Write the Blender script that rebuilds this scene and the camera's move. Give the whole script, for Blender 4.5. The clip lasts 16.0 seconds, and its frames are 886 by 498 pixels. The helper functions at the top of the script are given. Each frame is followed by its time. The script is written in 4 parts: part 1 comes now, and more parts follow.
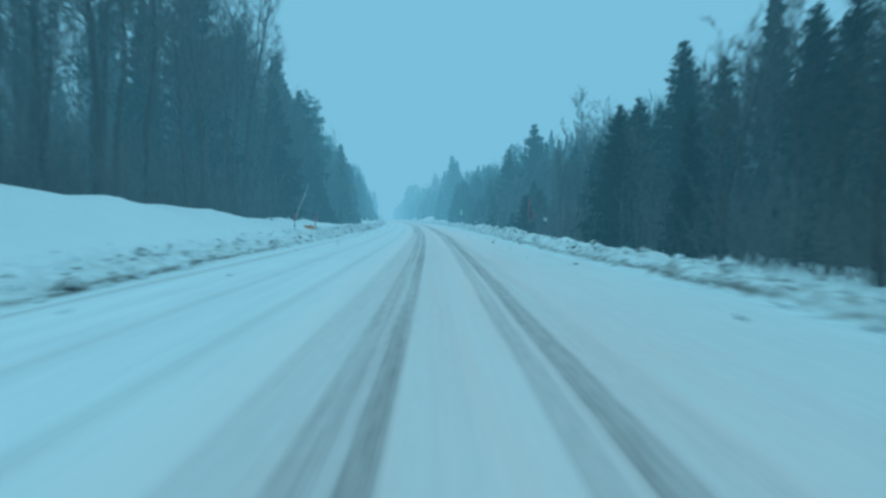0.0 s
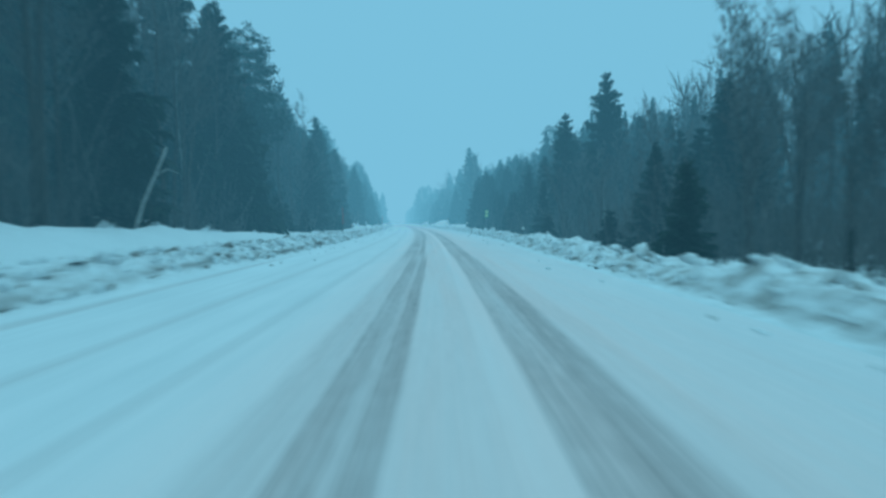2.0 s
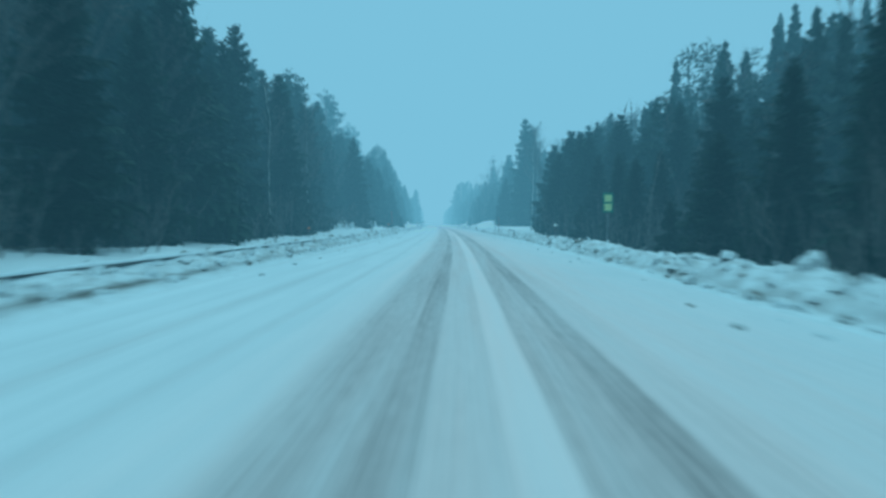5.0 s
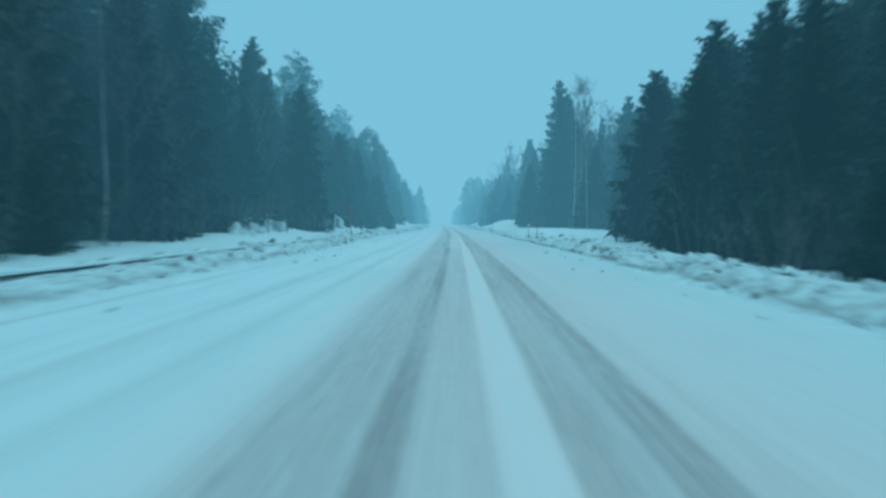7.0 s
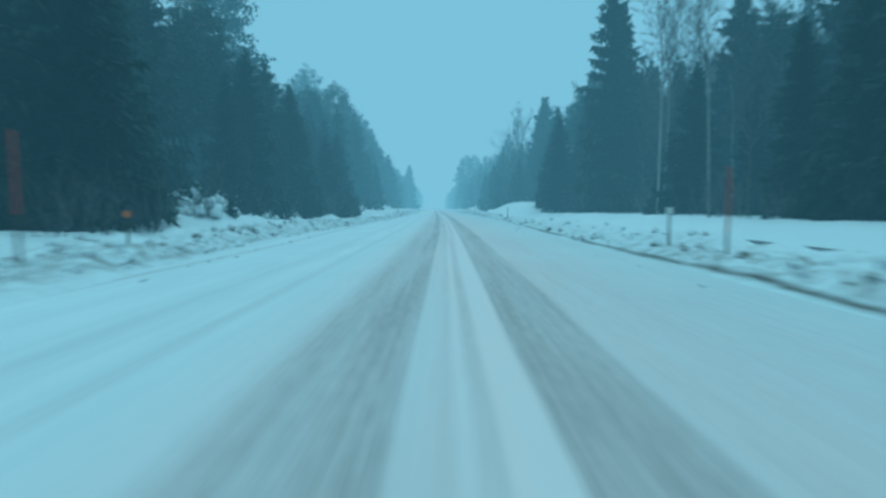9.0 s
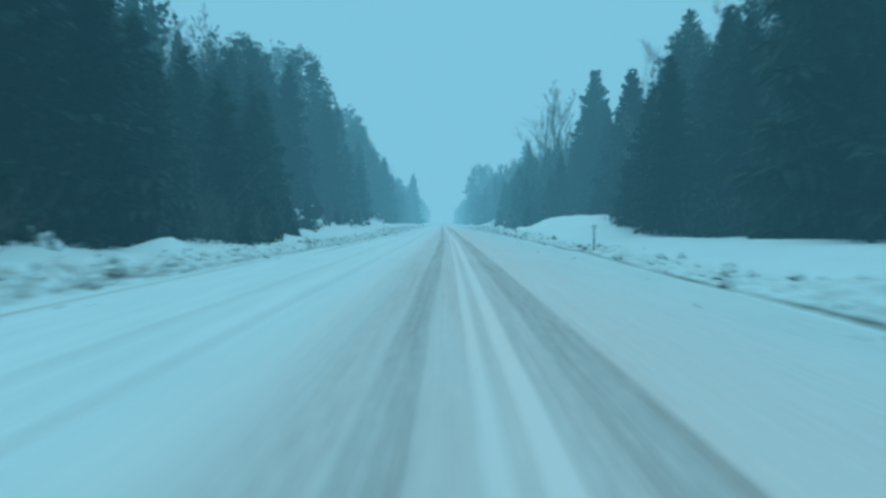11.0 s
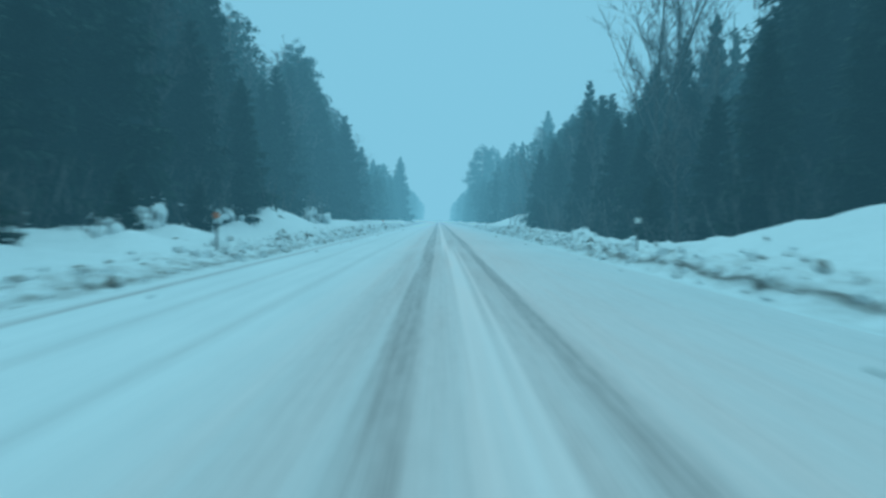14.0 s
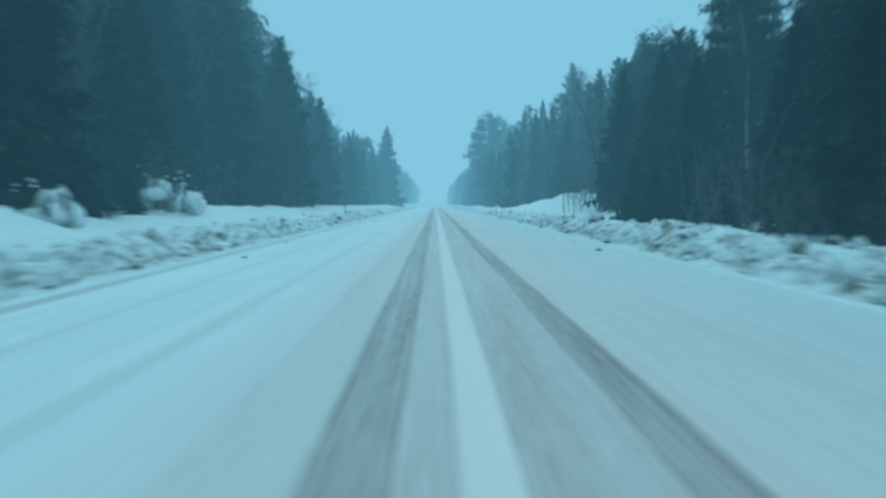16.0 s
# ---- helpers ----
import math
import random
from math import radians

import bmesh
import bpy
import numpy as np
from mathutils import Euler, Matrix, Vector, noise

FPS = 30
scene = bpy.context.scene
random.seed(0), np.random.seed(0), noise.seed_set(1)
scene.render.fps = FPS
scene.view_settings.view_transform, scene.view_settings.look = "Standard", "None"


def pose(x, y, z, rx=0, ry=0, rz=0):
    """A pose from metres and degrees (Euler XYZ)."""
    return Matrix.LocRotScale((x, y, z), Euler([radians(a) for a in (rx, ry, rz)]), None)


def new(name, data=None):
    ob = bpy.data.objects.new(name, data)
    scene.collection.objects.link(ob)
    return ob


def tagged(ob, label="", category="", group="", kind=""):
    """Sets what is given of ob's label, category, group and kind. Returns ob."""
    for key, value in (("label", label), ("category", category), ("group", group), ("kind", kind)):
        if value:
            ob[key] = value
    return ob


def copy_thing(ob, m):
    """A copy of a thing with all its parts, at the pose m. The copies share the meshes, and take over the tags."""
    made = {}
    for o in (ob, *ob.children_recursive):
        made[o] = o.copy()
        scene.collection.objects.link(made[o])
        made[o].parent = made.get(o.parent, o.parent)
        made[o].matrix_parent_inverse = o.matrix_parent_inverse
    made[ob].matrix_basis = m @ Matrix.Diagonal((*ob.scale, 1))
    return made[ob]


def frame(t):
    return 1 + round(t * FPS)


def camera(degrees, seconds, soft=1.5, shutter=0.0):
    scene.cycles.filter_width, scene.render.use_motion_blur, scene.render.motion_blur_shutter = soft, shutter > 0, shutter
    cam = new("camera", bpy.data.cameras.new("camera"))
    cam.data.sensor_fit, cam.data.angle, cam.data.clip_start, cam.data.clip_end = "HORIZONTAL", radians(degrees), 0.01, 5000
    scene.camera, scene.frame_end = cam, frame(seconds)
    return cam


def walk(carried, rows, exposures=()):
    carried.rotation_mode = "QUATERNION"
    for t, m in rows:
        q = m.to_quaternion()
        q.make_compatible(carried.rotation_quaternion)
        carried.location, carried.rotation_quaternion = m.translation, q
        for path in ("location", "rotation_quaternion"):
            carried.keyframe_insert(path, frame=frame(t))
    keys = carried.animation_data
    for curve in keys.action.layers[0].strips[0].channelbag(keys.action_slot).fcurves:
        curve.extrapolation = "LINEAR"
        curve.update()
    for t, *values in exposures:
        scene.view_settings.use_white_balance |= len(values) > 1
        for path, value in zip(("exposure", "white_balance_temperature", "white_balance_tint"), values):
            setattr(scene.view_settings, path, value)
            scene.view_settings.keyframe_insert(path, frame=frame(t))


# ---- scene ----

# ================= the line of the road =================
# Places are given as (s, a): metres along the road and metres across it (right is positive).
KAPPA = [(-60, 0.000463), (0, 0.000491), (30, 0.000531), (60, 0.000525), (90, 0.00046), (120, 0.000385), (150, 0.000304), (180, 0.000218), (210, 0.000127), (240, 6.8e-05), (270, 3.1e-05), (330, 0), (460, 0)]
S_GRID = np.arange(-120.0, 900.0, 1.0)
_bend = np.interp(S_GRID, [k[0] for k in KAPPA], [k[1] for k in KAPPA])
_head = np.cumsum(_bend)
_head -= np.interp(0, S_GRID, _head)
_lx, _ly = np.cumsum(-np.sin(_head)), np.cumsum(np.cos(_head))
_lx -= np.interp(0, S_GRID, _lx)
_ly -= np.interp(0, S_GRID, _ly)


def heading(s):
    return float(np.interp(s, S_GRID, _head))


def at(s, a, z=0.0):
    h = heading(s)
    return Vector((float(np.interp(s, S_GRID, _lx)) + a * math.cos(h), float(np.interp(s, S_GRID, _ly)) + a * math.sin(h), z))


# ================= camera =================
EYE = 1.2
cam = camera(65.7, 16.0, soft=2.7, shutter=0.7)
# seconds, metres along, metres across, yaw off the road's heading, pitch, roll
DRIVE = [
    (0.0, 0.03, 0.06, -0.49, -2.55, 0.25),
    (0.5, 8.09, 0.05, -0.92, -3.19, -0.02),
    (1.0, 16.18, 0.06, 0.61, -2.77, -0.24),
    (1.5, 24.31, 0.07, 0.09, -2.81, -0.50),
    (2.0, 32.49, 0.07, -0.30, -2.22, -0.05),
    (2.5, 40.64, 0.09, -0.19, -3.97, 0.89),
    (3.0, 48.68, 0.10, -0.59, -3.52, 0.41),
    (3.5, 56.62, 0.10, -0.15, -1.94, -0.23),
    (4.0, 64.59, 0.09, 0.41, -2.05, -0.29),
    (6.5, 105.11, 0.09, 2.24, -2.18, 0.59),
    (7.0, 113.30, 0.10, 1.52, -2.14, 0.29),
    (7.5, 121.54, 0.10, 1.06, -2.47, -0.09),
    (8.0, 129.77, 0.09, 1.15, -2.25, -0.01),
    (8.5, 137.80, 0.07, -0.03, -3.50, -0.83),
    (9.0, 145.67, 0.06, 0.41, -3.47, -0.31),
    (9.5, 153.52, 0.04, 1.07, -2.64, 0.50),
    (12.0, 193.23, 0.01, 0.33, -2.16, 0.14),
    (12.5, 201.21, 0.00, 0.26, -2.40, -0.25),
    (13.0, 209.21, -0.02, -0.19, -2.87, -0.94),
    (13.5, 217.17, -0.01, -0.71, -3.77, -0.23),
    (14.0, 225.10, 0.01, -0.23, -2.46, 0.68),
    (14.5, 233.07, 0.01, 0.04, -2.52, 0.20),
    (15.0, 241.07, 0.00, -0.36, -3.17, 0.26),
    (15.5, 249.15, 0.00, 0.25, -2.72, 0.11),
    (16.0, 257.28, -0.01, -0.61, -3.82, -0.08),
]


def seat(s, a, yaw, pitch, roll):
    return Matrix.Translation(at(s, a, EYE)) @ pose(0, 0, 0, 90 + pitch, 0, yaw + math.degrees(heading(s))) @ pose(0, 0, 0, 0, 0, roll)


walk(cam, [(t, seat(*row)) for t, *row in DRIVE], exposures=[(0.0, 0.0, 5180, -15), (4.0, 0.02, 5240, -16), (8.0, 0.03, 5270, -17), (12.0, 0.07, 5300, -17), (14.0, 0.11, 5390, -16), (16.0, 0.13, 5490, -13)])

# ================= light: dusk under a closed snow sky =================
world = bpy.data.worlds.new("world")
scene.world = world
world.use_nodes = True
wn, wl = world.node_tree.nodes, world.node_tree.links
wn.clear()
w_out = wn.new("ShaderNodeOutputWorld")
w_bg = wn.new("ShaderNodeBackground")
w_sky = wn.new("ShaderNodeTexSky")
w_sky.sky_type, w_sky.sun_disc, w_sky.sun_elevation, w_sky.sun_rotation = "NISHITA", False, radians(12), radians(20)
w_bg.inputs["Strength"].default_value = 0.1
wl.new(w_sky.outputs["Color"], w_bg.inputs["Color"])
wl.new(w_bg.outputs[0], w_out.inputs["Surface"])
# haze that absorbs and glows by itself, in place of scattered skylight
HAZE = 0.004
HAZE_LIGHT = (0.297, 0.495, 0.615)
HAZE_TINT = (0.66, 0.92, 1.02)  # red set weaker, so the near haze glows bluer
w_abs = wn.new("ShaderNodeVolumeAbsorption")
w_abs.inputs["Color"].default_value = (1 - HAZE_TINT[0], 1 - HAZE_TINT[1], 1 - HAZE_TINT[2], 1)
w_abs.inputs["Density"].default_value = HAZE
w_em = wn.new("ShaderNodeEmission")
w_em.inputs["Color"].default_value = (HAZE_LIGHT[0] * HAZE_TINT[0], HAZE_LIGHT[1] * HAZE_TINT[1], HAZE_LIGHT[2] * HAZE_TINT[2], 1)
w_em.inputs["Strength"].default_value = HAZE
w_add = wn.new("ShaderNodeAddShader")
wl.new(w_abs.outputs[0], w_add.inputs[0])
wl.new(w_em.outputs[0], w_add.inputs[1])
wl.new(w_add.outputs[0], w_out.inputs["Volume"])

# the cloud deck overhead, brighter towards the zenith than at the horizon
deck = bpy.data.lights.new("cloud_deck", "AREA")
deck.shape, deck.size, deck.size_y = "RECTANGLE", 2400, 2400
deck.color = (0.545, 0.905, 0.985)
deck.energy = 1.0e7
deck.spread = radians(110)
new("cloud_deck", deck).matrix_basis = pose(0, 300, 150)

# ================= materials =================


def material(name, base, rough=0.8, metal=0.0):
    m = bpy.data.materials.new(name)
    m.use_nodes = True
    b = m.node_tree.nodes["Principled BSDF"]
    b.inputs["Base Color"].default_value = (*base, 1)
    b.inputs["Roughness"].default_value = rough
    b.inputs["Metallic"].default_value = metal
    return m, m.node_tree.nodes, m.node_tree.links, b


def ramp(nodes, stops):
    r = nodes.new("ShaderNodeValToRGB")
    while len(r.color_ramp.elements) < len(stops):
        r.color_ramp.elements.new(0.5)
    for e, (p, c) in zip(r.color_ramp.elements, stops):
        e.position, e.color = p, (c if len(c) == 4 else (*c, 1))
    return r


def noise_node(nodes, links, scale, detail=4.0, coords=None):
    n = nodes.new("ShaderNodeTexNoise")
    n.inputs["Scale"].default_value, n.inputs["Detail"].default_value = scale, detail
    if coords is None:
        coords = nodes.new("ShaderNodeTexCoord").outputs["Object"]
    links.new(coords, n.inputs["Vector"])
    return n


def mix_color(nodes, links, fac, a, b, kind="MIX"):
    m = nodes.new("ShaderNodeMix")
    m.data_type, m.blend_type = "RGBA", kind
    for sock, val in ((m.inputs[0], fac), (m.inputs[6], a), (m.inputs[7], b)):
        if isinstance(val, bpy.types.NodeSocket):
            links.new(val, sock)
        elif isinstance(val, (int, float)):
            sock.default_value = val
        else:
            sock.default_value = (*val, 1)
    return m.outputs[2]


def bump(nodes, links, b, height, strength, distance):
    n = nodes.new("ShaderNodeBump")
    n.inputs["Strength"].default_value, n.inputs["Distance"].default_value = strength, distance
    links.new(height, n.inputs["Height"])
    links.new(n.outputs[0], b.inputs["Normal"])


def two_tone(name, dark, light, scale, rough=0.85, metal=0.0, relief=0.3, per_object=0.25, stretch=(1, 1, 1)):
    """A plain weathered surface: two tones at a coarse and a fine scale, and a change from thing to thing."""
    m, nodes, links, b = material(name, dark, rough, metal)
    tc = nodes.new("ShaderNodeTexCoord")
    mp = nodes.new("ShaderNodeMapping")
    mp.inputs["Scale"].default_value = stretch
    links.new(tc.outputs["Object"], mp.inputs["Vector"])
    n1 = noise_node(nodes, links, scale, 5, mp.outputs[0])
    n2 = noise_node(nodes, links, scale * 6, 3, mp.outputs[0])
    col = mix_color(nodes, links, n1.outputs["Fac"], dark, light)
    spot = ramp(nodes, [(0.35, (0.7, 0.7, 0.7)), (0.65, (1.15, 1.15, 1.15))])
    links.new(n2.outputs["Fac"], spot.inputs[0])
    col = mix_color(nodes, links, 1.0, col, spot.outputs[0], "MULTIPLY")
    info = nodes.new("ShaderNodeObjectInfo")
    vary = ramp(nodes, [(0, (1 - per_object,) * 3), (1, (1 + per_object,) * 3)])
    links.new(info.outputs["Random"], vary.inputs[0])
    col = mix_color(nodes, links, 1.0, col, vary.outputs[0], "MULTIPLY")
    links.new(col, b.inputs["Base Color"])
    if relief:
        bump(nodes, links, b, n2.outputs["Fac"], relief, 0.02)
    return m


MAT_SPRUCE = two_tone("spruce_needles", (0.007, 0.02, 0.013), (0.019, 0.04, 0.026), 1.3, 0.85, per_object=0.35, relief=0)
MAT_PINE = two_tone("pine_needles", (0.01, 0.026, 0.018), (0.024, 0.048, 0.033), 1.5, 0.85, per_object=0.3, relief=0)
MAT_BARK = two_tone("dark_bark", (0.035, 0.028, 0.022), (0.09, 0.075, 0.06), 3, 0.9, stretch=(1, 1, 0.25), relief=0.6)
MAT_TWIG = two_tone("bare_twigs", (0.085, 0.08, 0.077), (0.19, 0.178, 0.168), 2, 0.9, per_object=0.3, relief=0)
MAT_PINE_BARK = two_tone("pine_bark", (0.08, 0.045, 0.028), (0.2, 0.11, 0.06), 2.5, 0.9, stretch=(1, 1, 0.3), relief=0.6)
MAT_BIRCH = two_tone("birch_bark", (0.2, 0.19, 0.175), (0.62, 0.6, 0.56), 1.6, 0.75, stretch=(1, 1, 2.5), relief=0.3)
MAT_RED = two_tone("red_paint", (0.34, 0.045, 0.03), (0.48, 0.075, 0.05), 8, 0.5, per_object=0.1, relief=0.1)
MAT_BLACK = two_tone("black_paint", (0.02, 0.02, 0.02), (0.05, 0.05, 0.05), 8, 0.6, per_object=0.1, relief=0.1)
MAT_ORANGE = two_tone("orange_sheeting", (0.75, 0.26, 0.02), (0.9, 0.36, 0.04), 6, 0.4, per_object=0.1, relief=0)
MAT_WHITE = two_tone("white_sheeting", (0.72, 0.72, 0.68), (0.88, 0.88, 0.84), 6, 0.4, per_object=0.06, relief=0)
MAT_GREEN = two_tone("green_sheeting", (0.03, 0.2, 0.12), (0.05, 0.28, 0.17), 6, 0.4, per_object=0.06, relief=0)
MAT_AMBER = two_tone("amber_sheeting", (0.5, 0.12, 0.03), (0.68, 0.2, 0.05), 6, 0.4, per_object=0.05, relief=0)
MAT_POST = two_tone("grey_post_plastic", (0.11, 0.115, 0.12), (0.19, 0.195, 0.2), 9, 0.6, per_object=0.05, relief=0.05)
MAT_LIME = two_tone("yellow_green_sheeting", (0.62, 0.7, 0.3), (0.76, 0.84, 0.4), 6, 0.4, per_object=0.05, relief=0)
MAT_STEEL = two_tone("galvanised_steel", (0.16, 0.17, 0.18), (0.3, 0.31, 0.32), 7, 0.55, 0.6, relief=0.1)


def snow_material():
    m, nodes, links, b = material("lying_snow", (0.8, 0.82, 0.84), 0.75)
    tc = nodes.new("ShaderNodeTexCoord")
    broad = noise_node(nodes, links, 0.12, 4, tc.outputs["Object"])
    fine = noise_node(nodes, links, 3.6, 6, tc.outputs["Object"])
    grain = noise_node(nodes, links, 14, 4, tc.outputs["Object"])
    clean = mix_color(nodes, links, broad.outputs["Fac"], (0.74, 0.77, 0.79), (0.86, 0.88, 0.89))
    # grit thrown out by the plough: this attribute follows the ploughed banks
    at_grit = nodes.new("ShaderNodeAttribute")
    at_grit.attribute_name = "snow_tint"
    spots = ramp(nodes, [(0.4, (0.05, 0.05, 0.05)), (0.66, (1, 1, 1))])
    links.new(fine.outputs["Fac"], spots.inputs[0])
    mul = nodes.new("ShaderNodeMath")
    mul.operation = "MULTIPLY"
    links.new(spots.outputs[0], mul.inputs[0])
    links.new(at_grit.outputs["Fac"], mul.inputs[1])
    mul.use_clamp = True
    col = mix_color(nodes, links, mul.outputs[0], clean, (0.2, 0.176, 0.15))
    # darker line along the bank's foot: attribute "rut"
    at_rut = nodes.new("ShaderNodeAttribute")
    at_rut.attribute_name = "rut"
    broken = ramp(nodes, [(0.3, (0.6, 0.6, 0.6)), (0.55, (1, 1, 1))])
    links.new(fine.outputs["Fac"], broken.inputs[0])
    cut = nodes.new("ShaderNodeMath")
    cut.operation, cut.use_clamp = "MULTIPLY", True
    links.new(broken.outputs[0], cut.inputs[0])
    links.new(at_rut.outputs["Fac"], cut.inputs[1])
    col = mix_color(nodes, links, cut.outputs[0], col, (0.12, 0.105, 0.09))
    links.new(col, b.inputs["Base Color"])
    add = nodes.new("ShaderNodeMath")
    links.new(fine.outputs["Fac"], add.inputs[0])
    links.new(grain.outputs["Fac"], add.inputs[1])
    bump(nodes, links, b, add.outputs[0], 0.5, 0.06)
    return m


def road_material():
    """Packed snow worn to grey slush in the wheel tracks: attribute "wear"; the UV map holds metres across and along."""
    m, nodes, links, b = material("snowy_road", (0.7, 0.72, 0.74), 0.6)
    uv = nodes.new("ShaderNodeUVMap")
    uv.uv_map = "across_along"

    def stretched(along):
        mp = nodes.new("ShaderNodeMapping")
        mp.inputs["Scale"].default_value = (1.0, along, 1.0)
        links.new(uv.outputs[0], mp.inputs["Vector"])
        return mp.outputs[0]

    def attribute(name):
        node = nodes.new("ShaderNodeAttribute")
        node.attribute_name = name
        return node.outputs["Fac"]

    def product(x, y):
        node = nodes.new("ShaderNodeMath")
        node.operation, node.use_clamp = "MULTIPLY", True
        links.new(x, node.inputs[0])
        links.new(y, node.inputs[1])
        return node.outputs[0]

    streak = noise_node(nodes, links, 3.2, 4, stretched(0.04))
    hair = noise_node(nodes, links, 16, 3, stretched(0.012))
    patch = noise_node(nodes, links, 1.1, 5, stretched(0.35))
    crumb = noise_node(nodes, links, 9, 5, stretched(0.5))
    gain = nodes.new("ShaderNodeMapRange")
    gain.inputs["From Min"].default_value, gain.inputs["From Max"].default_value = 0.3, 0.7
    gain.inputs["To Min"].default_value, gain.inputs["To Max"].default_value = 0.72, 1.2
    links.new(streak.outputs["Fac"], gain.inputs["Value"])
    fine = nodes.new("ShaderNodeMapRange")
    fine.inputs["From Min"].default_value, fine.inputs["From Max"].default_value = 0.3, 0.7
    fine.inputs["To Min"].default_value, fine.inputs["To Max"].default_value = 0.85, 1.12
    links.new(hair.outputs["Fac"], fine.inputs["Value"])
    broken = nodes.new("ShaderNodeMapRange")
    broken.inputs["From Min"].default_value, broken.inputs["From Max"].default_value = 0.3, 0.65
    broken.inputs["To Min"].default_value, broken.inputs["To Max"].default_value = 0.7, 1.1
    links.new(crumb.outputs["Fac"], broken.inputs["Value"])
    worn = product(product(product(attribute("wear"), gain.outputs[0]), fine.outputs[0]), broken.outputs[0])
    clean = mix_color(nodes, links, patch.outputs["Fac"], (0.76, 0.79, 0.81), (0.88, 0.9, 0.91))
    lines = ramp(nodes, [(0.34, (0.92, 0.92, 0.92)), (0.62, (1, 1, 1))])
    links.new(streak.outputs["Fac"], lines.inputs[0])
    clean = mix_color(nodes, links, 1.0, clean, lines.outputs[0], "MULTIPLY")
    # headlight warmth painted into the driven lane's colour, along with reddish grit
    clean = mix_color(nodes, links, product(attribute("headlight_tint"), gain.outputs[0]), clean, (0.9, 0.74, 0.71))
    slush = mix_color(nodes, links, patch.outputs["Fac"], (0.24, 0.19, 0.18), (0.34, 0.275, 0.26))
    links.new(mix_color(nodes, links, worn, clean, slush), b.inputs["Base Color"])
    rough = nodes.new("ShaderNodeMapRange")
    rough.inputs["To Min"].default_value, rough.inputs["To Max"].default_value = 0.75, 0.5
    links.new(worn, rough.inputs["Value"])
    links.new(rough.outputs[0], b.inputs["Roughness"])
    add = nodes.new("ShaderNodeMath")
    links.new(patch.outputs["Fac"], add.inputs[0])
    links.new(crumb.outputs["Fac"], add.inputs[1])
    bump(nodes, links, b, add.outputs[0], 0.3, 0.03)
    return m


MAT_SNOW, MAT_ROAD = snow_material(), road_material()

# ================= mesh helpers =================


class Shape:
    """Collects vertices and faces for one mesh."""

    def __init__(self):
        self.v, self.f = [], []

    def tube(self, path, radii, sides=5, cap=True):
        base = len(self.v)
        n = len(path)
        for i, (p, r) in enumerate(zip(path, radii)):
            d = (path[min(i + 1, n - 1)] - path[max(i - 1, 0)]).normalized()
            u = d.orthogonal().normalized()
            w = d.cross(u)
            for k in range(sides):
                a = 2 * math.pi * k / sides
                self.v.append(p + (u * math.cos(a) + w * math.sin(a)) * r)
        for i in range(n - 1):
            for k in range(sides):
                a, b = base + i * sides + k, base + i * sides + (k + 1) % sides
                self.f.append((a, b, b + sides, a + sides))
        if cap:
            self.f.append(tuple(base + (n - 1) * sides + k for k in range(sides)))

    def face(self, *pts):
        base = len(self.v)
        self.v.extend(pts)
        self.f.append(tuple(range(base, base + len(pts))))

    def box(self, c, size, turn=0.0):
        base = len(self.v)
        m = Matrix.Rotation(turn, 3, "Z")
        for dz in (-0.5, 0.5):
            for dx, dy in ((-0.5, -0.5), (0.5, -0.5), (0.5, 0.5), (-0.5, 0.5)):
                self.v.append(Vector(c) + m @ Vector((dx * size[0], dy * size[1], dz * size[2])))
        for q in ((0, 3, 2, 1), (4, 5, 6, 7), (0, 1, 5, 4), (1, 2, 6, 5), (2, 3, 7, 6), (3, 0, 4, 7)):
            self.f.append(tuple(base + i for i in q))

    def __add__(self, other):
        out = Shape()
        out.v = self.v + other.v
        n = len(self.v)
        out.f = self.f + [tuple(i + n for i in q) for q in other.f]
        return out

    def mesh(self, name, mat, smooth=False):
        me = bpy.data.meshes.new(name)
        me.from_pydata([tuple(p) for p in self.v], [], self.f)
        me.materials.append(mat)
        if smooth:
            me.polygons.foreach_set("use_smooth", [True] * len(me.polygons))
        me.update()
        return me


def part(name, shape, mat, parent, label="", smooth=False):
    ob = new(name, shape.mesh(name, mat, smooth))
    ob.parent = parent
    return tagged(ob, label)


# ================= the lie of the land =================
def lerp(x, table):
    return float(np.interp(x, [p[0] for p in table], [p[1] for p in table]))


# height of the snow shelf beyond each ploughed bank, metres along the road
LEFT_SHELF = [(-40, 2.0), (10, 2.2), (16, 2.1), (22, 1.8), (30, 1.5), (35, 1.3), (41, 1.0), (48, 0.9), (57, 0.8), (72, 0.42), (80, 0.3), (92, 0.2), (130, 0.25), (146, 0.45), (160, 0.42),
    (170, 0.32), (176, 0.4), (180, 0.5), (187, 0.4), (200, 0.3), (215, 0.22), (224, 0.3), (229, 0.5), (236, 0.45), (246, 0.5), (257, 0.6), (263, 0.89), (267, 1.62), (270, 1.4), (274, 0.75), (278, 0.5),
    (284, 0.6), (289, 0.85), (296, 0.88), (330, 0.9), (900, 0.9)]
RIGHT_SHELF = [(-40, -0.2), (60, -0.3), (125, -0.25), (136, 0.0), (150, 0.35), (162, 0.6), (200, 0.6), (212, 0.49), (218, 0.88), (224, 1.31), (230, 1.55), (240, 1.58), (244, 1.18),
    (248, 0.61), (252, 0.29), (258, 0.09), (280, 0.25), (292, 0.61), (302, 1.36), (310, 1.6), (322, 1.3), (335, 0.7), (900, 0.6)]
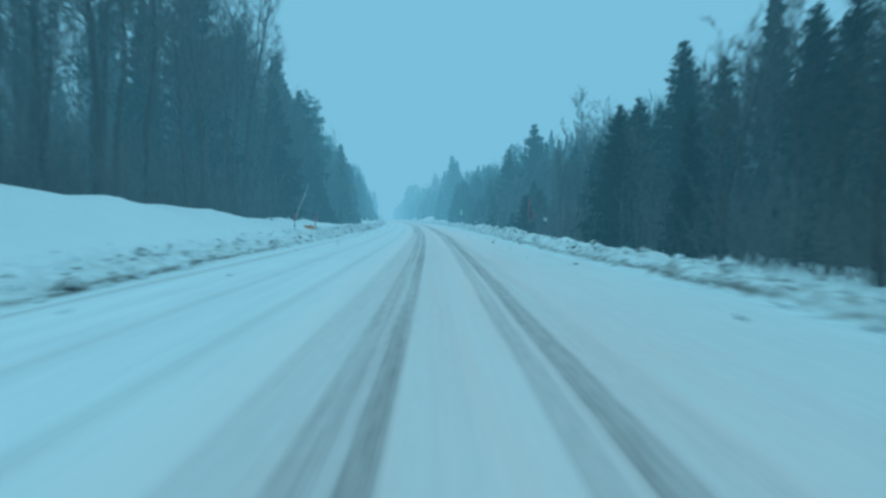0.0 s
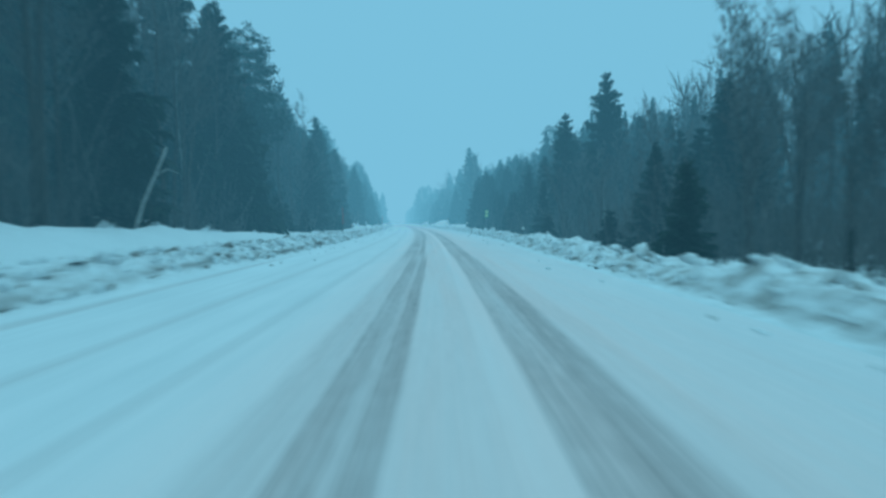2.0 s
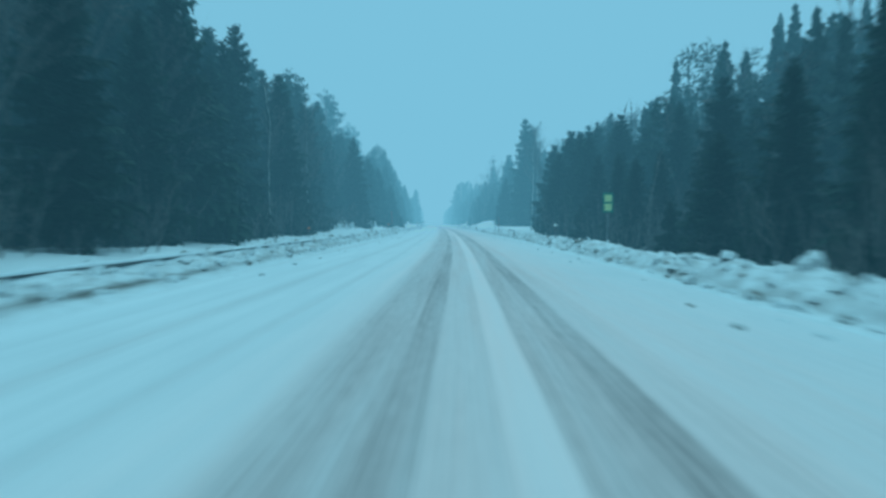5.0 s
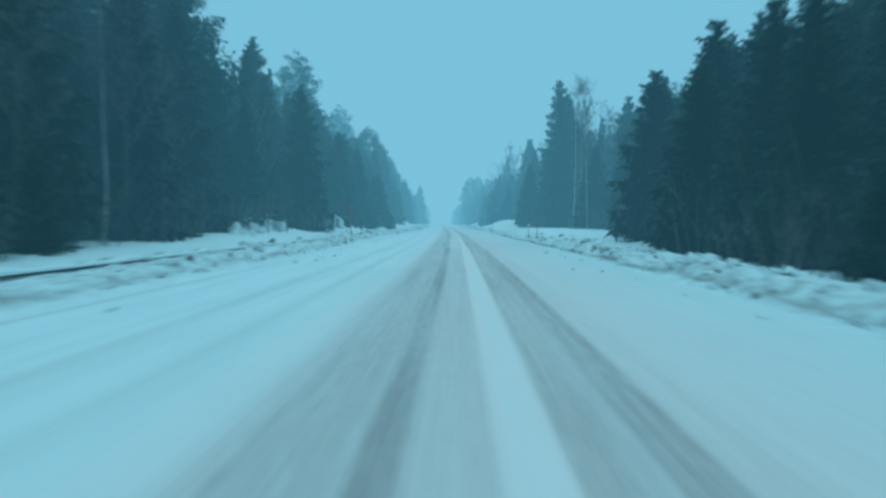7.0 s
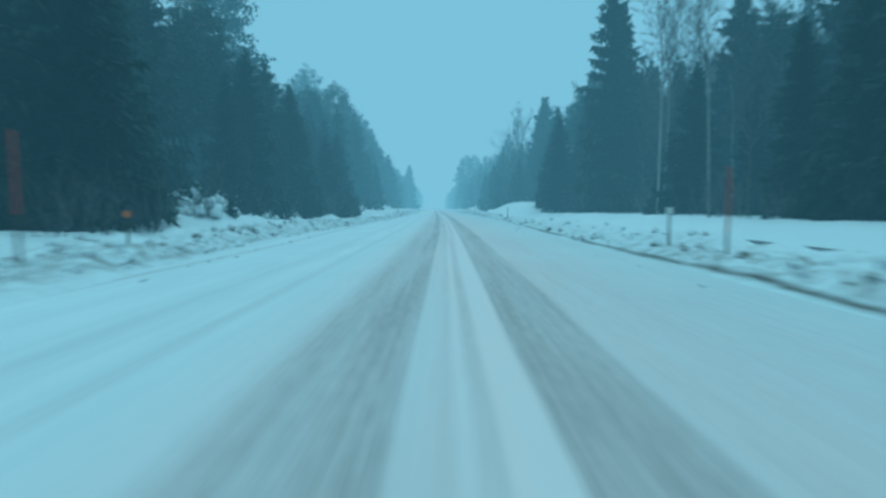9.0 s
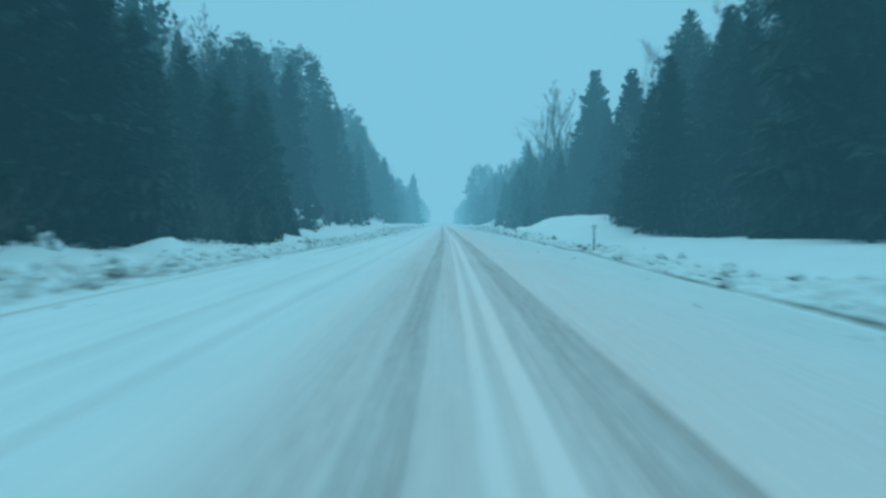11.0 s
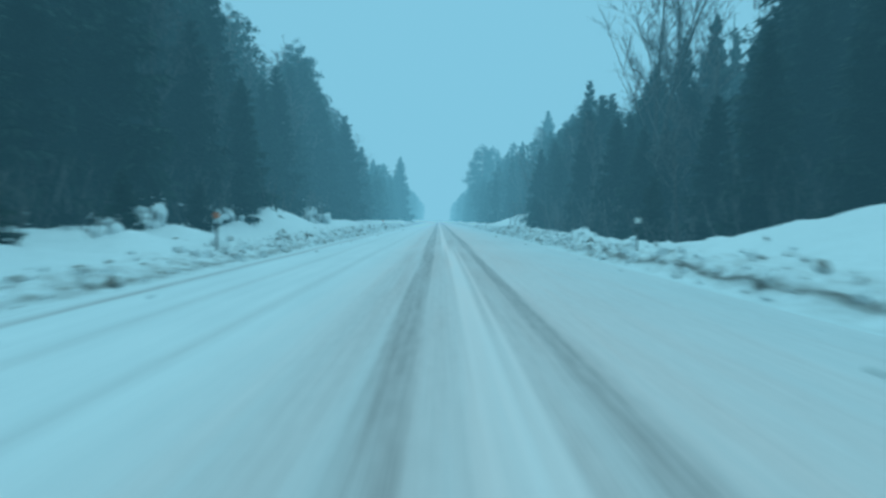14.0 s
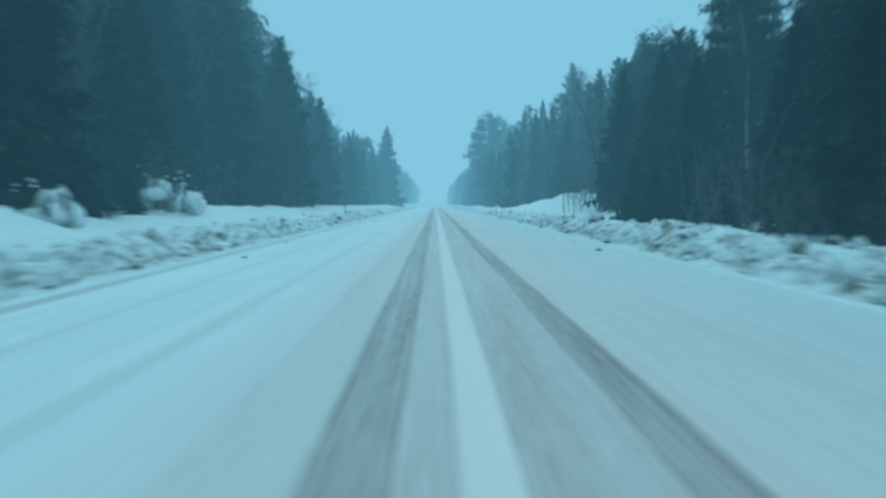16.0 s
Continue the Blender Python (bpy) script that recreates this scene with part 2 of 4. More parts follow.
# how high the ploughed lumps stand
LEFT_BANK = [(-40, 0.2), (20, 0.25), (40, 0.45), (60, 0.45), (100, 0.5), (150, 0.5), (190, 0.45), (205, 0.24), (235, 0.22), (250, 0.4), (300, 0.45), (900, 0.4)]
RIGHT_BANK = [(-40, 0.3), (10, 0.34), (30, 0.4), (45, 0.44), (100, 0.48), (130, 0.42), (147, 0.42), (152, 0.27), (158, 0.22), (165, 0.2), (171, 0.14), (205, 0.12), (222, 0.2), (236, 0.45), (250, 0.55), (262, 0.62), (290, 0.5), (310, 0.3), (900, 0.35)]
# where the ploughed banks begin on each side, metres across
EDGE_L = [(-40, -4.9), (10, -5.0), (20, -5.4), (45, -5.2), (57, -4.8), (80, -4.9), (120, -5.3), (140, -5.1), (155, -5.5), (170, -6.1), (190, -5.7), (213, -5.1), (245, -4.8), (262, -5.0), (330, -4.9)]
EDGE_R = [(-40, 4.4), (12, 4.4), (22, 3.9), (60, 3.85), (70, 4.2), (120, 4.35), (150, 4.45), (165, 4.4), (176, 4.45), (188, 4.7), (200, 4.85), (213, 4.75), (235, 4.6), (262, 4.75), (330, 4.7)]
LUMPY = [(-20, 0.1), (20, 0.2), (40, 0.45), (80, 0.35), (120, 0.2), (140, 0.1), (150, 0.35), (166, 0.4), (172, 0.6), (186, 0.5), (192, 0.3), (204, 0.35), (214, 0.35), (218, 0.7), (246, 0.7), (262, 0.6), (272, 0.35), (282, 0.5), (298, 0.4), (305, 0)]
# single drifts: along, across, half length, half width, height
DRIFTS = [(157, -13.7, 5.0, 2.2, 0.45), (178, -11.0, 1.5, 1.1, 0.6), (181.5, -12.6, 2.0, 1.5, 0.75), (183.5, -10.0, 1.3, 0.9, 0.25), (231, -11.3, 2.2, 1.5, 0.5), (286.5, -11.9, 1.6, 1.4, 0.5),
    (261, -8.9, 2.0, 1.2, 0.4), (228, 10.7, 4.5, 3.0, 0.2), (236, 13.9, 4.5, 2.5, 0.2), (306, 10.4, 4.0, 2.5, 0.35), (158, 12.6, 3.0, 2.0, 0.3), (203.1, 6.4, 2.5, 1.2, 0.16),
          (42.5, 5.5, 1.3, 0.8, 0.24), (66, 5.6, 1.5, 0.9, 0.25), (57, 5.4, 1.2, 0.8, 0.22), (212, -8.4, 1.0, 0.8, 0.4), (219, -8.8, 1.3, 1.0, 0.5), (229, -8.2, 1.2, 0.9, 0.4),
          (236, -8.6, 1.5, 1.0, 0.5), (243, -8.0, 1.2, 0.8, 0.45), (249, -8.7, 1.2, 0.8, 0.4), (262, -9.4, 1.3, 0.9, 0.75), (198, -8.6, 1.1, 0.8, 0.4)]


# guard rails: from, to, across, height of the beam's upper edge
RAILS = [(47, 156, -6.6, 0.44), (147, 187, 6.7, 0.45)]
# how much of the beam stands clear of the snow
BARED = [[(47, -0.1), (80, -0.1), (88, 0.13), (126, 0.13), (132, 0.03), (139, 0.07), (156, 0.05)], [(147, -0.1), (156.8, -0.1), (157.1, 0.1), (158, 0.1), (158.3, -0.1), (158.9, -0.1), (159.2, 0.1), (160.4, 0.1), (160.8, -0.1), (187, -0.1)]]


def rough(s, a, scale, seed=0.0):
    return noise.noise(Vector((s * scale, a * scale, seed)))


def smooth(x):
    x = min(max(x, 0.0), 1.0)
    return x * x * (3 - 2 * x)


def land(s, a):
    """Height of the snow at (s, a)."""
    right = a > 0
    d = (a - lerp(s, EDGE_R)) if right else (lerp(s, EDGE_L) - a)
    if d < 0:
        return -0.08
    bank = lerp(s, RIGHT_BANK if right else LEFT_BANK)
    shelf = lerp(s, RIGHT_SHELF if right else LEFT_SHELF)
    edge = 0.55 * rough(s, 0, 0.35, 3 + right) + 0.35 * rough(s, 0, 1.3, 5 + right)
    rise = smooth((d - 0.15 - 0.3 * edge) / 0.9)
    fall = 1 - smooth((d - 1.5 - 0.6 * edge) / 2.4)
    lumps = 0.5 + 0.55 * abs(rough(s, a, 0.9, 1)) + 0.38 * rough(s, a, 2.2, 2) + 0.4 * rough(s, a, 0.4, 9)
    z = bank * rise * fall * lumps * 1.15
    z += shelf * smooth((d - 0.8) / (4.6 if shelf > 0 else 2.5)) * (1 + 0.18 * rough(s, a, 0.25, 4))
    z += 0.05 + 0.12 * rough(s, a, 0.5, 6) * smooth(d / 2) + 0.04 * rough(s, a, 1.9, 7) * rise
    z += 0.6 * rough(s, a, 0.05, 8) * smooth((d - 8) / 8)
    if not right:
        z += lerp(s, LUMPY) * smooth((d - 3.0) / 2) * (0.75 * abs(rough(s, a, 0.75, 60)) + 0.4 * rough(s, a, 1.6, 61))
    for (s0, s1, ra, top), bared in zip(RAILS, BARED):
        if s0 - 3 < s < s1 + 3 and abs(a - ra) < 3:
            near = smooth((s - s0 + 3) / 3) * smooth((s1 + 3 - s) / 3) * math.exp(-((a - ra) / 1.0) ** 2)
            toward = smooth(((ra - a) if right else (a - ra)) / 0.5 + 0.3)
            goal = top - lerp(s, bared) * (0.25 + 0.75 * toward) + 0.1 * rough(s, 0, 0.55, 70 + right) - 0.02
            z += (goal - z) * near
    for ds, da, ls, la, hh in DRIFTS:
        if abs(s - ds) < 3 * ls and abs(a - da) < 3 * la:
            z += hh * math.exp(-((s - ds) / ls) ** 2 - ((a - da) / la) ** 2)
    if d > 18:
        z *= 1 - 0.7 * smooth((d - 18) / 25)
    return z


# dark line along the banks: metres out from the road's edge, and how strongly
RUT_R = [(130, 0.45), (148, 0.3), (153, 0.24), (156, 0.38), (158, 0.38), (160, 0.28), (165, 0.25), (192, 0.22), (205, 0.42), (228, 0.6), (240, 0.68), (246, 0.5), (260, 0.5)]
RUT_R_DEPTH = [(-10, 0.5), (8, 0.6), (30, 0.5), (40, 0.3), (120, 0.2), (132, 0.45), (142, 0.5), (150, 1.0), (178, 1.0), (190, 0.5), (205, 0.5), (226, 0.45), (233, 1.0), (242, 0.9), (250, 0.4), (300, 0.3), (330, 0.5)]
RUT_L_DEPTH = [(-10, 0.9), (20, 0.9), (30, 0.2), (48, 0.3), (56, 0.9), (88, 0.9), (96, 0.4), (150, 0.2), (190, 0.25), (205, 0.35), (250, 0.35), (262, 0.3), (330, 0.4)]


# darker tone along the foot of the banks
FOOT_DARK_R = [(0, 0.3), (34, 0.8), (75, 0.8), (85, 0.3), (130, 0.4), (150, 0.1), (240, 0.2), (250, 1.2), (295, 1.2), (305, 0.3)]
FOOT_DARK_L = [(0, 0.2), (150, 0.2), (205, 0.3), (214, 0.9), (260, 0.8), (300, 0.5)]


def build_ground():
    rows = list(np.arange(-60, -12, 4.0)) + list(np.arange(-12, 330, 0.42)) + list(np.arange(330, 460, 2.0)) + list(np.arange(460, 880, 20.0))
    side = [0.0, 0.16, 0.26, 0.34, 0.42, 0.5, 0.58, 0.66, 0.74, 0.84, 1.02, 1.24, 1.46, 1.7, 1.95, 2.2, 2.5, 2.85, 3.2, 3.6, 4.1, 4.7, 5.4, 6.2, 7.2, 8.4, 10, 12, 15, 20, 30, 60, 140, 500, 1800]
    verts, snow_tint, rut = [], [], []
    for s in rows:
        left, right = lerp(s, EDGE_L), lerp(s, EDGE_R)
        cols = [left - d for d in reversed(side)] + [left + 0.35, right - 0.35] + [right + d for d in side]
        for a in cols:
            far = abs(a) > 100
            z = 0.0 if far else land(s, a)
            verts.append(tuple(at(s, a, z)))
            d = max(a - right, left - a)
            g = math.exp(-((d - 0.85) / 0.8) ** 2) * (0.45 + 0.8 * max(0, rough(s, 0, 0.06, 12 + (a > 0))))
            line, depth = (lerp(s, RUT_R), lerp(s, RUT_R_DEPTH)) if a > 0 else (0.42, lerp(s, RUT_L_DEPTH))
            rut.append(min(1.0, 1.7 * math.exp(-((d - line - 0.06 * rough(s, 0, 0.2, 15)) / 0.1) ** 2) * depth * max(0, 0.85 + 1.0 * rough(s, 0, 0.3, 25))))
            g += lerp(s, FOOT_DARK_R if a > 0 else FOOT_DARK_L) * math.exp(-((d - 0.5) / 0.3) ** 2) * max(0, 0.4 + 1.6 * rough(s, a, 0.7, 33))
            snow_tint.append(min(1.6, max(0.03, g)))
    n = len(cols)
    faces = [(i * n + j, i * n + j + 1, (i + 1) * n + j + 1, (i + 1) * n + j) for i in range(len(rows) - 1) for j in range(n - 1)]
    me = bpy.data.meshes.new("ground")
    me.from_pydata(verts, [], faces)
    me.materials.append(MAT_SNOW)
    layer = me.attributes.new("snow_tint", "FLOAT", "POINT")
    layer.data.foreach_set("value", snow_tint)
    layer = me.attributes.new("rut", "FLOAT", "POINT")
    layer.data.foreach_set("value", rut)
    me.polygons.foreach_set("use_smooth", [True] * len(me.polygons))
    me.update()
    return tagged(new("ground", me), "snow-covered ground with ploughed banks along the road", "ground", kind="structure")


# how far the snow is worn through, metres across, at places along the road
def steps(*bands):
    """Bands of even wear (from, to, wear) as a curve with short flanks."""
    out = []
    for a0, a1, w in bands:
        out += [(a0 + 0.015, w), (a1 - 0.015, w)]
    return out


def far_edge(a, w):
    """A narrow dark line along the far side of the road."""
    return [(a - 0.1, 0.02), (a - 0.03, w), (a + 0.03, w), (a + 0.12, 0.02)]



WEAR = [
    (15, far_edge(-4.95, 0.5) + [(-3.45, 0.03), (-3.3, 0.26), (-3.1, 0.04), (-2.2, 0.04), (-2.03, 0.3), (-1.85, 0.05), (-1.25, 0.06)]
     + steps((-1.15, -1.0, 0.32), (-0.98, -0.72, 0.3), (-0.7, -0.48, 0.6), (-0.48, -0.4, 0.42), (-0.4, -0.22, 0.82), (-0.2, 0.3, 0.22), (0.3, 0.72, 0.16), (0.74, 0.95, 0.52), (0.95, 1.04, 0.3), (1.04, 1.27, 0.8), (1.29, 1.6, 0.32), (1.75, 2.1, 0.2))),
    (48, far_edge(-4.85, 0.45) + [(-3.4, 0.03), (-3.2, 0.26), (-3.0, 0.04), (-2.1, 0.04), (-1.95, 0.28), (-1.8, 0.05), (-1.2, 0.06)]
     + steps((-1.06, -0.75, 0.34), (-0.74, -0.5, 0.72), (-0.5, -0.4, 0.5), (-0.4, -0.22, 0.8), (-0.2, 0.45, 0.2), (0.45, 0.72, 0.1), (0.74, 0.95, 0.6), (0.95, 1.1, 0.55), (1.1, 1.4, 0.74), (1.45, 1.75, 0.22), (1.8, 2.1, 0.16))),
    (66, far_edge(-4.98, 0.75) + [(-3.4, 0.03), (-3.2, 0.22), (-3.0, 0.04), (-2.15, 0.04), (-2.0, 0.26), (-1.8, 0.05), (-1.2, 0.06)]
     + steps((-0.98, -0.62, 0.72), (-0.62, -0.5, 0.5), (-0.5, -0.32, 0.78), (-0.3, 0.1, 0.22), (0.1, 0.2, 0.12), (0.2, 0.44, 0.2), (0.46, 0.64, 0.02), (0.66, 0.95, 0.66), (0.95, 1.1, 0.58), (1.1, 1.36, 0.72), (1.4, 1.9, 0.2))),
    (95, far_edge(-5.1, 0.5) + [(-3.5, 0.03), (-3.3, 0.22), (-3.0, 0.04), (-2.3, 0.04), (-2.15, 0.25), (-2.0, 0.05), (-1.3, 0.06)]
     + steps((-0.96, -0.45, 0.55), (-0.44, -0.16, 0.78), (-0.13, 0.33, 0.3), (0.34, 0.64, 0.04), (0.66, 1.1, 0.52), (1.1, 1.37, 0.76), (1.4, 1.7, 0.3), (1.9, 2.2, 0.16))),
    (135, far_edge(-5.1, 0.35) + [(-3.5, 0.03), (-3.3, 0.22), (-3.0, 0.04), (-2.45, 0.04), (-2.3, 0.26), (-2.15, 0.05), (-1.4, 0.1)]
     + steps((-1.06, -0.44, 0.52), (-0.43, -0.22, 0.8), (-0.19, 0.27, 0.36), (0.3, 0.64, 0.02), (0.66, 1.12, 0.54), (1.12, 1.42, 0.7), (1.45, 1.75, 0.25), (1.9, 2.2, 0.16))),
    (156, far_edge(-5.4, 0.5) + [(-3.5, 0.03), (-3.3, 0.18), (-3.0, 0.04), (-2.5, 0.04), (-2.36, 0.3), (-2.2, 0.05), (-1.4, 0.12)]
     + steps((-1.05, -0.6, 0.52), (-0.6, -0.24, 0.62), (-0.22, 0.0, 0.16), (0.0, 0.1, 0.24), (0.1, 0.19, 0.04), (0.2, 0.32, 0.3), (0.34, 0.62, 0.02), (0.64, 1.4, 0.6), (1.42, 1.75, 0.26))),
    (190, far_edge(-5.5, 0.45) + [(-3.5, 0.03), (-3.4, 0.2), (-3.1, 0.04), (-2.5, 0.04), (-2.35, 0.26), (-2.2, 0.05), (-1.5, 0.12)]
     + steps((-0.98, -0.56, 0.42), (-0.56, -0.2, 0.72), (-0.18, 0.18, 0.36), (0.19, 0.3, 0.05), (0.32, 0.44, 0.34), (0.46, 0.62, 0.02), (0.64, 0.95, 0.46), (0.95, 1.42, 0.68), (1.45, 1.85, 0.22))),
    (215, far_edge(-4.95, 0.55) + [(-3.6, 0.03), (-3.45, 0.22), (-3.2, 0.04), (-2.45, 0.04), (-2.3, 0.26), (-2.1, 0.05), (-1.5, 0.12)]
     + steps((-0.98, -0.52, 0.36), (-0.5, -0.16, 0.78), (-0.14, 0.18, 0.38), (0.19, 0.3, 0.06), (0.32, 0.44, 0.3), (0.46, 0.68, 0.01), (0.7, 0.96, 0.46), (0.97, 1.38, 0.74), (1.42, 1.86, 0.24))),
    (243, far_edge(-4.62, 0.75) + [(-3.65, 0.03), (-3.5, 0.24), (-3.3, 0.04), (-2.45, 0.04), (-2.3, 0.26), (-2.1, 0.05), (-1.3, 0.14)]
     + steps((-1.02, -0.56, 0.38), (-0.54, -0.2, 0.8), (-0.18, 0.12, 0.38), (0.14, 0.27, 0.3), (0.28, 0.52, 0.0), (0.54, 0.62, 0.36), (0.63, 0.68, 0.1), (0.7, 1.05, 0.46), (1.06, 1.28, 0.82), (1.3, 1.86, 0.26))),
    (262, far_edge(-4.75, 0.65) + [(-3.7, 0.03), (-3.55, 0.24), (-3.4, 0.04), (-2.4, 0.04), (-2.24, 0.26), (-2.05, 0.05), (-1.3, 0.14)]
     + steps((-1.2, -0.64, 0.26), (-0.61, -0.22, 0.8), (-0.19, 0.1, 0.4), (0.12, 0.36, 0.0), (0.38, 1.06, 0.48), (1.07, 1.37, 0.84), (1.4, 1.9, 0.26))),
]
# how much headlight warmth is painted into the snow, metres across
HEADLIGHT_TINT = [(-4.5, 0.03), (-3.3, 0.1), (-2.0, 0.2), (-1.2, 0.6), (0.4, 0.9), (1.8, 0.85), (3.0, 0.45), (4.3, 0.1)]


def build_road():
    rows = list(np.arange(-60, 420, 1.0)) + list(np.arange(420, 880, 10.0))
    cols = np.concatenate((np.arange(-6.4, -1.4, 0.1), np.arange(-1.4, 2.3, 0.03), np.arange(2.3, 5.5, 0.15)))
    dips = -sum(k * np.exp(-((cols - c) / 0.28) ** 2) for c, k in ((-3.25, 0.008), (-2.2, 0.008), (-0.45, 0.018), (1.05, 0.018)))
    curves = np.array([np.interp(cols, [q[0] for q in points], [q[1] for q in points]) for _, points in WEAR])
    places = [q[0] for q in WEAR]
    headlight_tint = np.interp(cols, [q[0] for q in HEADLIGHT_TINT], [q[1] for q in HEADLIGHT_TINT])
    verts, uvs, wear, snow_tint = [], [], [], []
    for s in rows:
        k = float(np.interp(s, places, range(len(places))))
        lo = min(int(k), len(places) - 2)
        k = lo + smooth((k - lo - 0.2) / 0.6)
        # the tracks sway a little from side to side
        sway = 0.035 * rough(s, 0, 0.06, 21) + 0.015 * rough(s, 0, 0.3, 22)
        row = curves[lo] * (1 - (k - lo)) + curves[lo + 1] * (k - lo)
        wear.extend(np.interp(cols - sway, cols, row) * (1 + 0.25 * rough(s, 0, 0.12, 23)))
        # the painted headlight warmth, the same in every row
        snow_tint.extend(headlight_tint)
        edge_l, edge_r = lerp(s, EDGE_L), lerp(s, EDGE_R)
        for a, dip in zip(cols, dips):
            z = dip + 0.008 * rough(s, a * 2, 0.5, 20) + 0.05 * smooth((max(a - edge_r, edge_l - a) + 0.6) / 0.6)
            z -= 0.2 * smooth((max(a - edge_r, edge_l - a) - 0.02) / 0.3)
            verts.append(tuple(at(s, a, z)))
            uvs.append((a, s))
    n = len(cols)
    faces = [(i * n + j, i * n + j + 1, (i + 1) * n + j + 1, (i + 1) * n + j) for i in range(len(rows) - 1) for j in range(n - 1)]
    me = bpy.data.meshes.new("road")
    me.from_pydata(verts, [], faces)
    me.materials.append(MAT_ROAD)
    for name, values in (("wear", wear), ("headlight_tint", snow_tint)):
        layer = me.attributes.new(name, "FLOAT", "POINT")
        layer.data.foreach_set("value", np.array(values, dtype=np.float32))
    layer = me.uv_layers.new(name="across_along")
    idx = np.empty(len(me.loops), dtype=np.int64)
    me.loops.foreach_get("vertex_index", idx)
    layer.data.foreach_set("uv", np.array(uvs, dtype=np.float32)[idx].ravel())
    me.polygons.foreach_set("use_smooth", [True] * len(me.polygons))
    me.update()
    return tagged(new("road", me), "two-lane road under packed snow with grey wheel tracks", "road", kind="structure")


build_ground()
build_road()

# ================= trees =================
def spruce_shapes(rng, h, spread, whorl=0.42):
    """Trunk and hanging needle fronds of a spruce h metres high: a dense ragged cone."""
    trunk, crown = Shape(), Shape()
    trunk.tube([Vector((0, 0, -0.4)), Vector((0.02 * h * rng.uniform(-0.3, 0.3), 0, h * 0.5)), Vector((0, 0, h * 0.985))], [0.011 * h + 0.03, 0.007 * h + 0.02, 0.01], 7)
    down = Vector((0, 0, -1))
    bulge = rng.uniform(0.72, 0.95)
    z = h * rng.uniform(0.03, 0.1)
    while z < h * 0.985:
        k = 1 - z / h
        reach = spread * (k ** bulge) * rng.uniform(0.82, 1.1) + 0.1
        count = max(5, int(6 + 3.5 * k + rng.random()))
        turn = rng.uniform(0, 6.28)
        for i in range(count):
            ang = turn + 6.283 * i / count + rng.uniform(-0.35, 0.35)
            ln = reach * rng.choice((rng.uniform(0.5, 0.95), rng.uniform(0.85, 1.05), rng.uniform(0.95, 1.22)))
            out = Vector((math.cos(ang), math.sin(ang), 0))
            sidev = Vector((-out.y, out.x, 0))
            droop = rng.uniform(0.15, 0.5) * (0.35 + k)
            up = 0.75 * (1 - k) ** 2
            steps = 1 if ln < 0.4 else 2 if ln < 1.1 else 3
            z0 = min(z + rng.uniform(-1.0, 1.0) * whorl, h * 0.985)
            pts = []
            for j in range(steps + 1):
                f = j / steps
                pts.append(Vector((0, 0, z0)) + out * (ln * f) + Vector((0, 0, ln * (up * f - droop * f + 0.3 * droop * f * f * f))))
            for j in range(steps):
                f = (j + 0.5) / steps
                a, b = pts[j], pts[j + 1]
                w = ln * (0.36 * (1 - f) + 0.14) + 0.05
                hang = ln * rng.uniform(0.1, 0.24) + 0.13
                for sg in (-1, 1):
                    for q in (0.0, 0.5):
                        r0, r1 = a.lerp(b, q), a.lerp(b, q + 0.5)
                        crown.face(r0, r1, r1 + out * w * rng.uniform(0.1, 0.7) + sidev * (sg * w * rng.uniform(0.4, 1.15)) + down * (hang * rng.uniform(0.1, 1.2)))
                for q in (0.1, 0.55):
                    r0, r1 = a.lerp(b, q - 0.1), a.lerp(b, q + 0.4)
                    crown.face(r0, r0.lerp(r1, rng.random()) + sidev * rng.uniform(-0.4, 0.4) * w + down * (hang * rng.uniform(0.9, 2.2)), r1)
            end = pts[-1]
            crown.face(pts[-2] + sidev * 0.06 * ln, end + out * 0.14 * ln + Vector((0, 0, 0.02)), pts[-2] - sidev * 0.06 * ln)
        # inner sprays that close the heart of the crown
        for i in range(4):
            ang = rng.uniform(0, 6.28)
            o = Vector((math.cos(ang), math.sin(ang), 0))
            c = Vector((0, 0, z + rng.uniform(-0.3, 0.3))) + o * reach * rng.uniform(0.1, 0.4)
            q = Vector((-o.y, o.x, 0)) * reach * rng.uniform(0.12, 0.25)
            crown.face(c - q, c + q, c + o * reach * 0.15 + down * rng.uniform(0.4, 0.9))
        z += whorl * (0.45 + 0.75 * k) * rng.uniform(0.75, 1.25)
    top = Vector((0, 0, h))
    for i in range(3):
        o = Vector((math.cos(i * 2.1), math.sin(i * 2.1), 0)) * 0.06
        crown.face(top, top - Vector((0, 0, 0.7)) + o, top - Vector((0, 0, 0.7)) - o.cross(Vector((0, 0, 1))))
    return trunk, crown


def clump(crown, rng, c, r, n, flat=0.5):
    """A tuft of needle sprays round c."""
    for _ in range(n):
        d = Vector((rng.gauss(0, 1), rng.gauss(0, 1), rng.gauss(0.1, 0.7)))
        d.normalize()
        k = rng.uniform(0.15, 1.0)
        p = c + Vector((d.x, d.y, d.z * flat)) * r * k
        u = (d + Vector((rng.gauss(0, 0.6), rng.gauss(0, 0.6), rng.gauss(0.2, 0.5)))).normalized() * r * rng.uniform(0.22, 0.42)
        w = (Matrix.Rotation(rng.uniform(0, 3.14), 3, u) @ u.orthogonal().normalized()) * r * rng.uniform(0.1, 0.19)
        crown.face(p - w, p + w, p + u)


